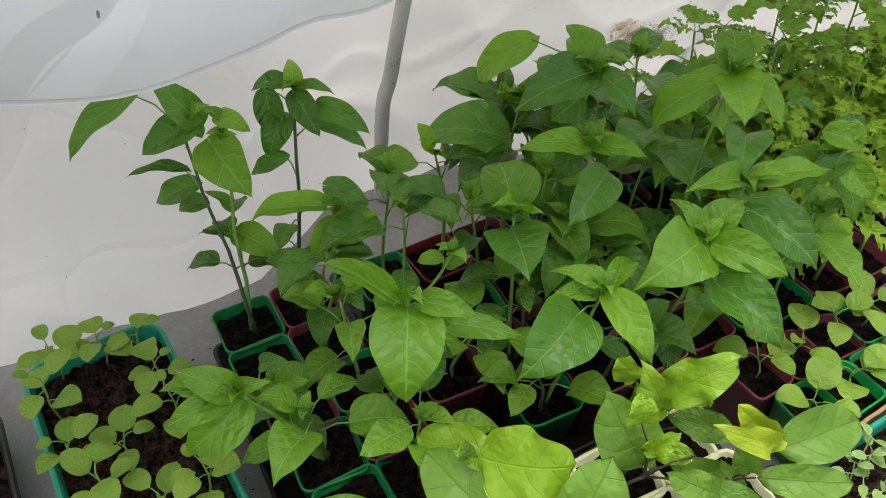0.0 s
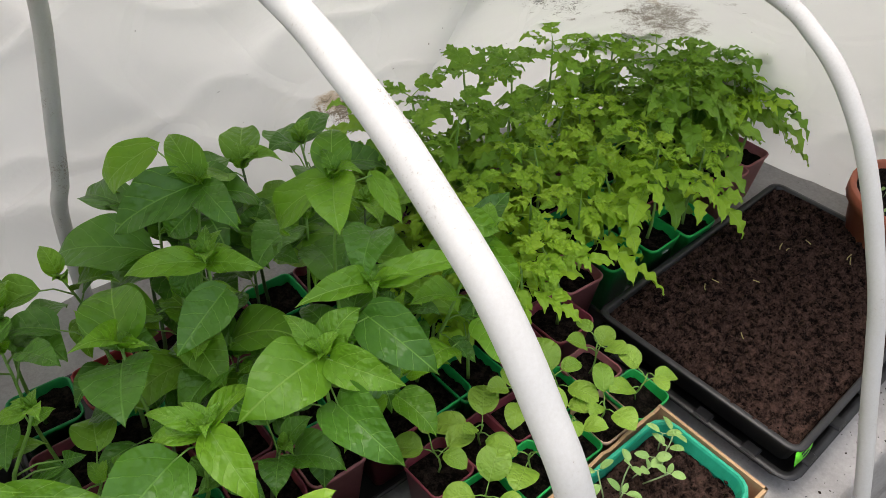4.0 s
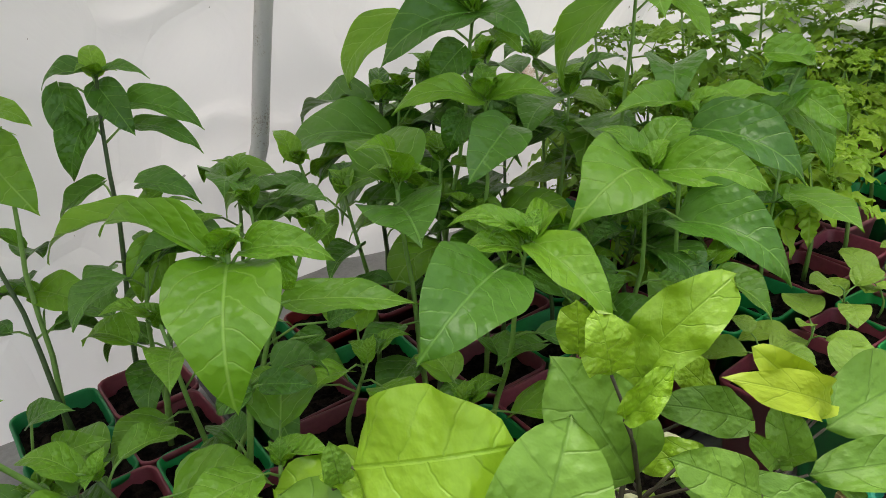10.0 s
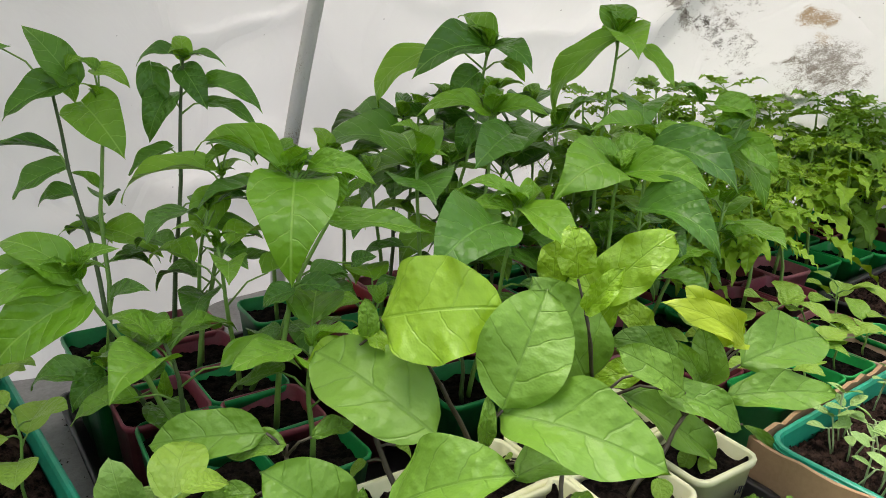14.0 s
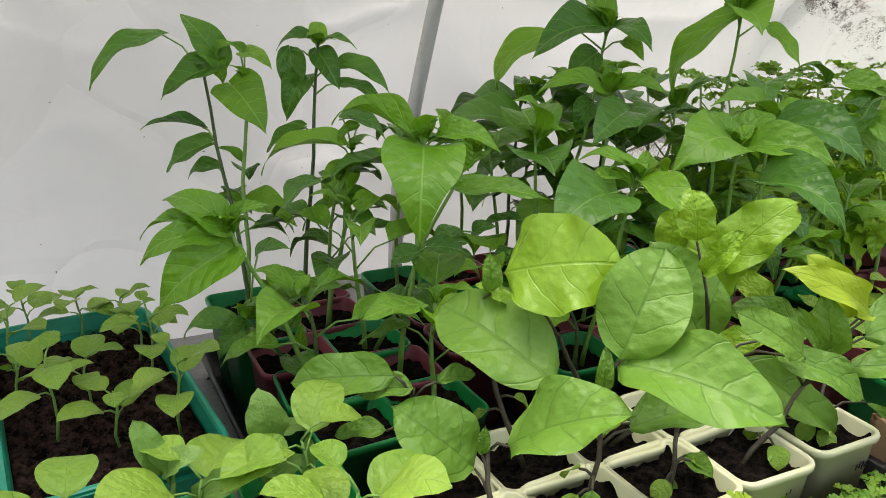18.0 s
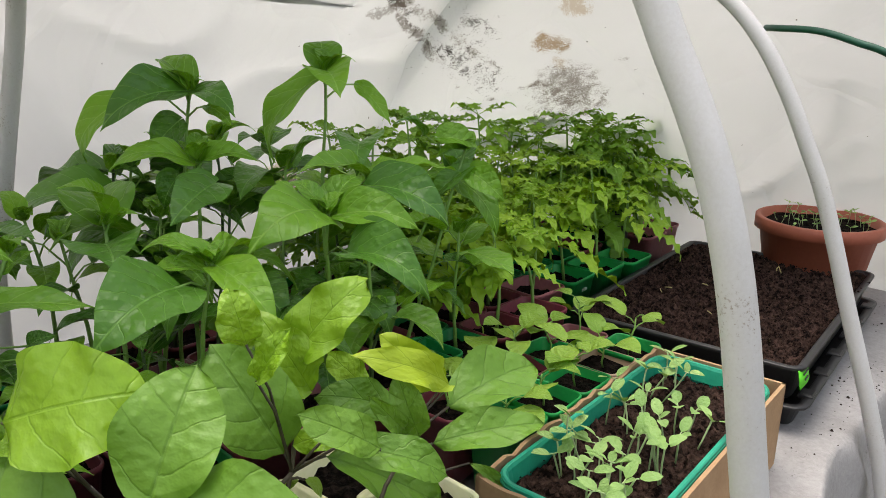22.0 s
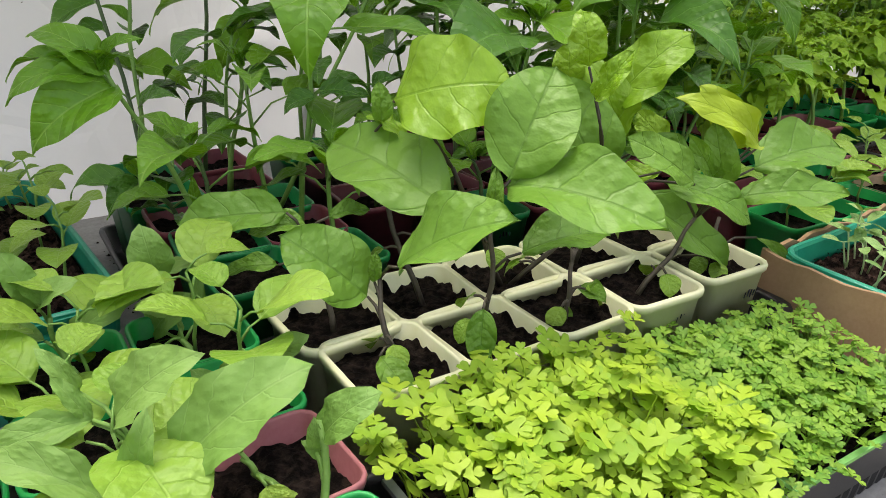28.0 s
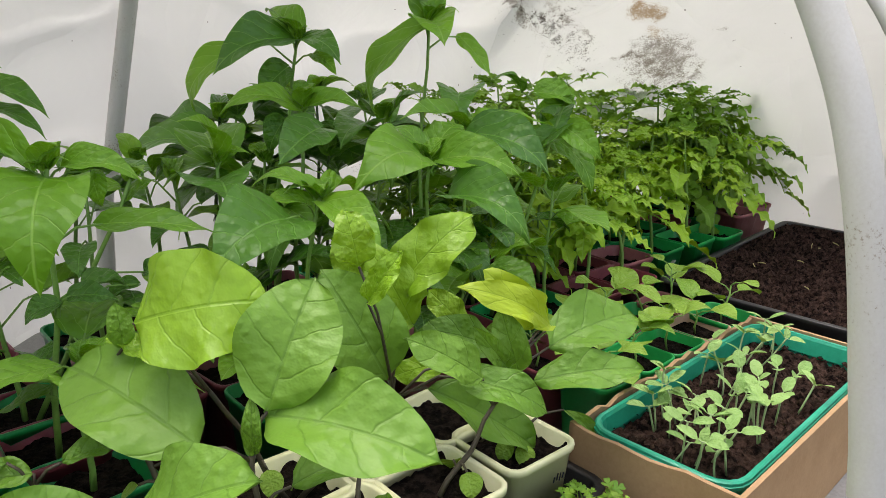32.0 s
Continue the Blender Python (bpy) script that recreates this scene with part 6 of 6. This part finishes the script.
# ---- the two stacked soil trays ----
def soil_trays():
    cx, cy, turn = 1.222, 0.226, 3.5
    hx, hy = 0.238, 0.15
    low = thing("cell_tray", "black plastic cell tray under the soil tray", "tray", at=pose(cx, cy - 0.004, BENCH + 0.003, 0, 0, turn))
    v, f = tub(hx + 0.004, hy + 0.004, 0.038, 0.93, 0.014, 0.003, 0.010, 0.003, 0.004)
    part("tray_body", mesh_of("tray_body", v, f, POT_BLACK), low)
    for k in range(6):
        part("lug", mesh_of("lug", *box(-0.011, 0.011, -0.009, 0.009, 0, 0.007, 0.002), POT_BLACK, False), low, pose(-hx + 0.04 + 0.08 * k, -hy - 0.003, 0.034))
    for k in range(4):
        part("lug", mesh_of("lug", *box(-0.009, 0.009, -0.011, 0.011, 0, 0.007, 0.002), POT_BLACK, False), low, pose(-hx - 0.003, -hy + 0.05 + 0.07 * k, 0.034))
    up = thing("soil_tray", "black plastic tray filled with brown peat soil", "tray", at=pose(cx, cy, BENCH + 0.038, 0, 0, turn))
    v, f = tub(hx, hy, 0.05, 0.95, 0.012, 0.003, 0.007, 0.003, 0.005)
    part("tray_body", mesh_of("tray_body", v, f, POT_BLACK), up)
    part("soil", soil_bed("soil", hx - 0.004, hy - 0.004, 0.0105, 0.0023, SOIL_BROWN, 4.4, 0.01, 0.002), up, pose(0, 0, 0.047), "brown crumbly peat soil heaped level")
    r = random.Random(6)
    for k in range(9):
        part("straw", mesh_of("straw", *tube([(0, 0, 0), (0.004, 0.001, 0.0008), (0.009 + 0.004 * r.random(), 0, 0)], 0.0008, 4), STRAW), up, pose(hx * r.uniform(-0.9, 0.9), hy * r.uniform(-0.9, 0.6), 0.052, 0, r.uniform(-40, 10), r.uniform(0, 180)), "bit of yellow straw")
    tag = thing("tag", "bright lime paper tag stuck on the tray corner", "label", at=pose(1.012, 0.060, BENCH + 0.074, 76, 0, 4))
    n = 8
    v = [(-0.022 + 0.044 * i / n, -0.011 + 0.022 * j, 0.002 * math.sin(3 * i / n) + 0.0008 * k) for k in (0, 1) for i in range(n + 1) for j in (0, 1)]
    o = 2 * (n + 1)
    f = [(2 * i, 2 * i + 1, 2 * i + 3, 2 * i + 2) for i in range(n)] + [(o + 2 * i, o + 2 * i + 2, o + 2 * i + 3, o + 2 * i + 1) for i in range(n)]
    f += [(2 * i, 2 * i + 2, o + 2 * i + 2, o + 2 * i) for i in range(n)] + [(2 * i + 1, o + 2 * i + 1, o + 2 * i + 3, 2 * i + 3) for i in range(n)]
    part("paper", mesh_of("paper", v, f, TAG), tag)
    for k, (w, y) in enumerate(((0.022, 0.003), (0.016, -0.004))):
        part("writing", mesh_of("writing", *box(-w / 2, w / 2, y - 0.0012, y + 0.0012, 0, 0.0006, 0.0001), INK, False), tag, pose(0, 0, 0.0032))


soil_trays()

# ---- the terracotta pot ----
s = round_pot(1.505, 0.192, BENCH + 0.003, 0.10, 0.155, TERRACOTTA, "terracotta-coloured round plastic pot with tiny seedlings", SOIL, 0.014, 0.72, 0.005, 0.022, 0.004)
rt = random.Random(91)
for k in range(30):
    a, q = rt.uniform(0, 6.3), 0.085 * math.sqrt(rt.random())
    m = pose(s.x + q * math.cos(a), s.y + q * math.sin(a), s.z - 0.001, rt.uniform(-20, 20), rt.uniform(-20, 20), rt.uniform(0, 360)) @ Matrix.Scale(0.55, 4)
    c = copy_thing(protos[k % 4], m)
    c.scale = (0.55, 0.55, 0.55)
    tagged(c, "tiny green seedling in the round pot", "sprout", "seedlings in the round pot")

# ---- hose, cable, the far wall of the greenhouse and an unseen west screen ----
solid("hose", mesh_of("hose", *tube(spline([(1.262, 0.243, 1.2395), (1.24, 0.215, 1.239), (1.225, 0.16, 1.236), (1.225, 0.11, 1.222), (1.23, 0.062, 1.203), (1.25, -0.05, 1.13), (1.3, -0.2, 0.95), (1.36, -0.3, 0.5), (1.4, -0.34, 0.01)], 8), 0.0047, 10), HOSE), "dark green garden hose hung over the film", "hose")
solid("cable", mesh_of("cable", *tube(spline([(2.9, 0.50, 1.62), (2.9, 0.47, 1.5), (2.9, 0.50, 1.36), (2.9, 0.46, 1.2), (2.9, 0.49, 0.9), (2.9, 0.48, 0.0)], 8), 0.006, 8), POT_BLACK), "thin black cable by the far wall", "cable")
WALL = grainy("yellowed_greenhouse_panel", (0.50, 0.52, 0.36), (0.62, 0.64, 0.46), 2.5, 0.5, 0.1)
# Unseen panel, added to hold sky light off the film's left end.
solid("wall_west", mesh_of("wall_west", *box(-3.04, -3.0, -4.0, 4.0, 0.0, 2.4, 0.004), WALL, False), "pale yellowish greenhouse wall panel, the west one added unseen", "wall", kind="structure")
solid("wall_east", mesh_of("wall_east", *box(3.2, 3.24, -4.0, 4.0, 0.0, 2.4, 0.004), WALL, False), "pale yellowish greenhouse wall panel, the west one added unseen", "wall", kind="structure")


# ---- writing on the pots, the seed packet, crumbs ----
def marks(label, at, widths, mat, gap=0.0018, high=0.006):
    """Unreadable handwriting as a row of short bars, facing -y."""
    p = thing("writing", label, "writing", at=at)
    x = -(sum(widths) + gap * (len(widths) - 1)) / 2
    for k, w in enumerate(widths):
        dz = 0.0012 * math.sin(k * 2.1)
        part("bar", mesh_of("bar", *box(x, x + w, -0.0004, 0.0003, -high / 2 + dz, high / 2 * (0.4 + 0.6 * ((k * 7) % 3) / 2) + dz, 0.0001), mat, False), p)
        x += w + gap


for x, widths in ((0.249, (0.004, 0.003, 0.004, 0.003)), (0.400, (0.003, 0.004, 0.003)), (0.485, (0.004, 0.004, 0.003, 0.004))):
    marks("dark handwriting on a cream pot", pose(x + 0.012, 0.198 - 0.0352, BENCH + 0.006 + 0.076, 8, 0, 0), [0.3 * w for w in widths], INK, 0.0026, 0.008)
for x, y, kind in ((0.214, 0.368, INK), (0.141, 0.364, INK), (1.068, 0.435, INK_WHITE), (1.15, 0.428, INK_WHITE), (1.225, 0.418, INK_WHITE), (0.383, 0.392, INK), (0.695, 0.392, INK_WHITE)):
    marks("small handwriting on a square pot", pose(x + 0.004, y - 0.0352, BENCH + 0.006 + 0.079, 7, 0, 0), (0.001, 0.0012, 0.001, 0.001), kind, 0.0026, 0.006)

PACKET_RED = grainy("red_packet_paper", (0.42, 0.02, 0.02), (0.55, 0.05, 0.04), 40, 0.4, 0.1)
PACKET_WHITE = grainy("white_packet_paper", (0.7, 0.7, 0.68), (0.82, 0.82, 0.8), 40, 0.5, 0.1)


def packet():
    p = thing("seed_packet", "red and white paper seed packet tucked beside the teal tray", "packet", at=pose(0.8985, 0.088, BENCH + 0.045, 86, 0, 92))
    n = 6
    def sheet(w, h0, h1, lift):
        rings = []
        for i in range(n + 1):
            x = -w / 2 + w * i / n
            bow = 0.0015 * math.sin(math.pi * i / n)
            rings.append([(x, h0, bow + lift), (x, h1, bow + lift), (x, h1, bow + lift - 0.0009), (x, h0, bow + lift - 0.0009)])
        return loft(rings)
    part("front", mesh_of("front", *sheet(0.045, -0.03, 0.045, 0.0), PACKET_RED), p)
    part("picture_panel", mesh_of("picture_panel", *sheet(0.03, 0.01, 0.036, 0.0014), PACKET_WHITE), p)


packet()
PEAT_CRUMB = grainy("peat_crumbs", (0.01, 0.007, 0.006), (0.05, 0.034, 0.026), 200, 0.95, 0.6, 0.002, 4.0, 0.15)


def crumbs(label, areas, seed, mat=PEAT_CRUMB, low=0.0008, high=0.0026):
    """Loose crumbs scattered over flat patches: x0, x1, y0, y1, z, count."""
    r = random.Random(seed)
    verts, faces = [], []
    for x0, x1, y0, y1, z, count in areas:
        for _ in range(count):
            c = Vector((r.uniform(x0, x1), r.uniform(y0, y1), z))
            q = low + (high - low) * r.random() ** 3
            o = len(verts)
            for d in ((1, 0, 0), (0, 1, 0), (-1, 0, 0), (0, -1, 0), (0, 0, 1), (0, 0, -0.6)):
                verts.append(tuple(c + Vector(d) * q * r.uniform(0.6, 1.3)))
            for i in range(4):
                faces += [(o + i, o + (i + 1) % 4, o + 4), (o + (i + 1) % 4, o + i, o + 5)]
    return solid("peat_crumbs", mesh_of("peat_crumbs", verts, faces, mat, False), label, "soil crumbs", kind="stuff")


crumbs("crumbs of dark peat scattered over the cloth", ((0.95, 1.3, 0.005, 0.06, BENCH + 0.003, 70), (0.02, 0.14, 0.36, 0.72, BENCH + 0.003, 90), (0.33, 0.345, 0.02, 0.16, BENCH + 0.003, 20), (1.0, 1.45, 0.375, 0.39, BENCH + 0.003, 30), (0.54, 0.62, 0.205, 0.33, BENCH + 0.003, 40), (1.42, 1.62, 0.02, 0.09, BENCH + 0.003, 30)), 41)
crumbs("coarse crumbs and fibres on the peat of the trays", ((0.99, 1.43, 0.08, 0.36, BENCH + 0.038 + 0.047 + 0.003, 1300), (0.58, 0.915, 0.07, 0.175, z_teal + 0.0015, 420), (-0.1, 0.015, 0.41, 0.69, z_left + 0.0015, 380)), 42, SOIL_BROWN, 0.001, 0.0042)
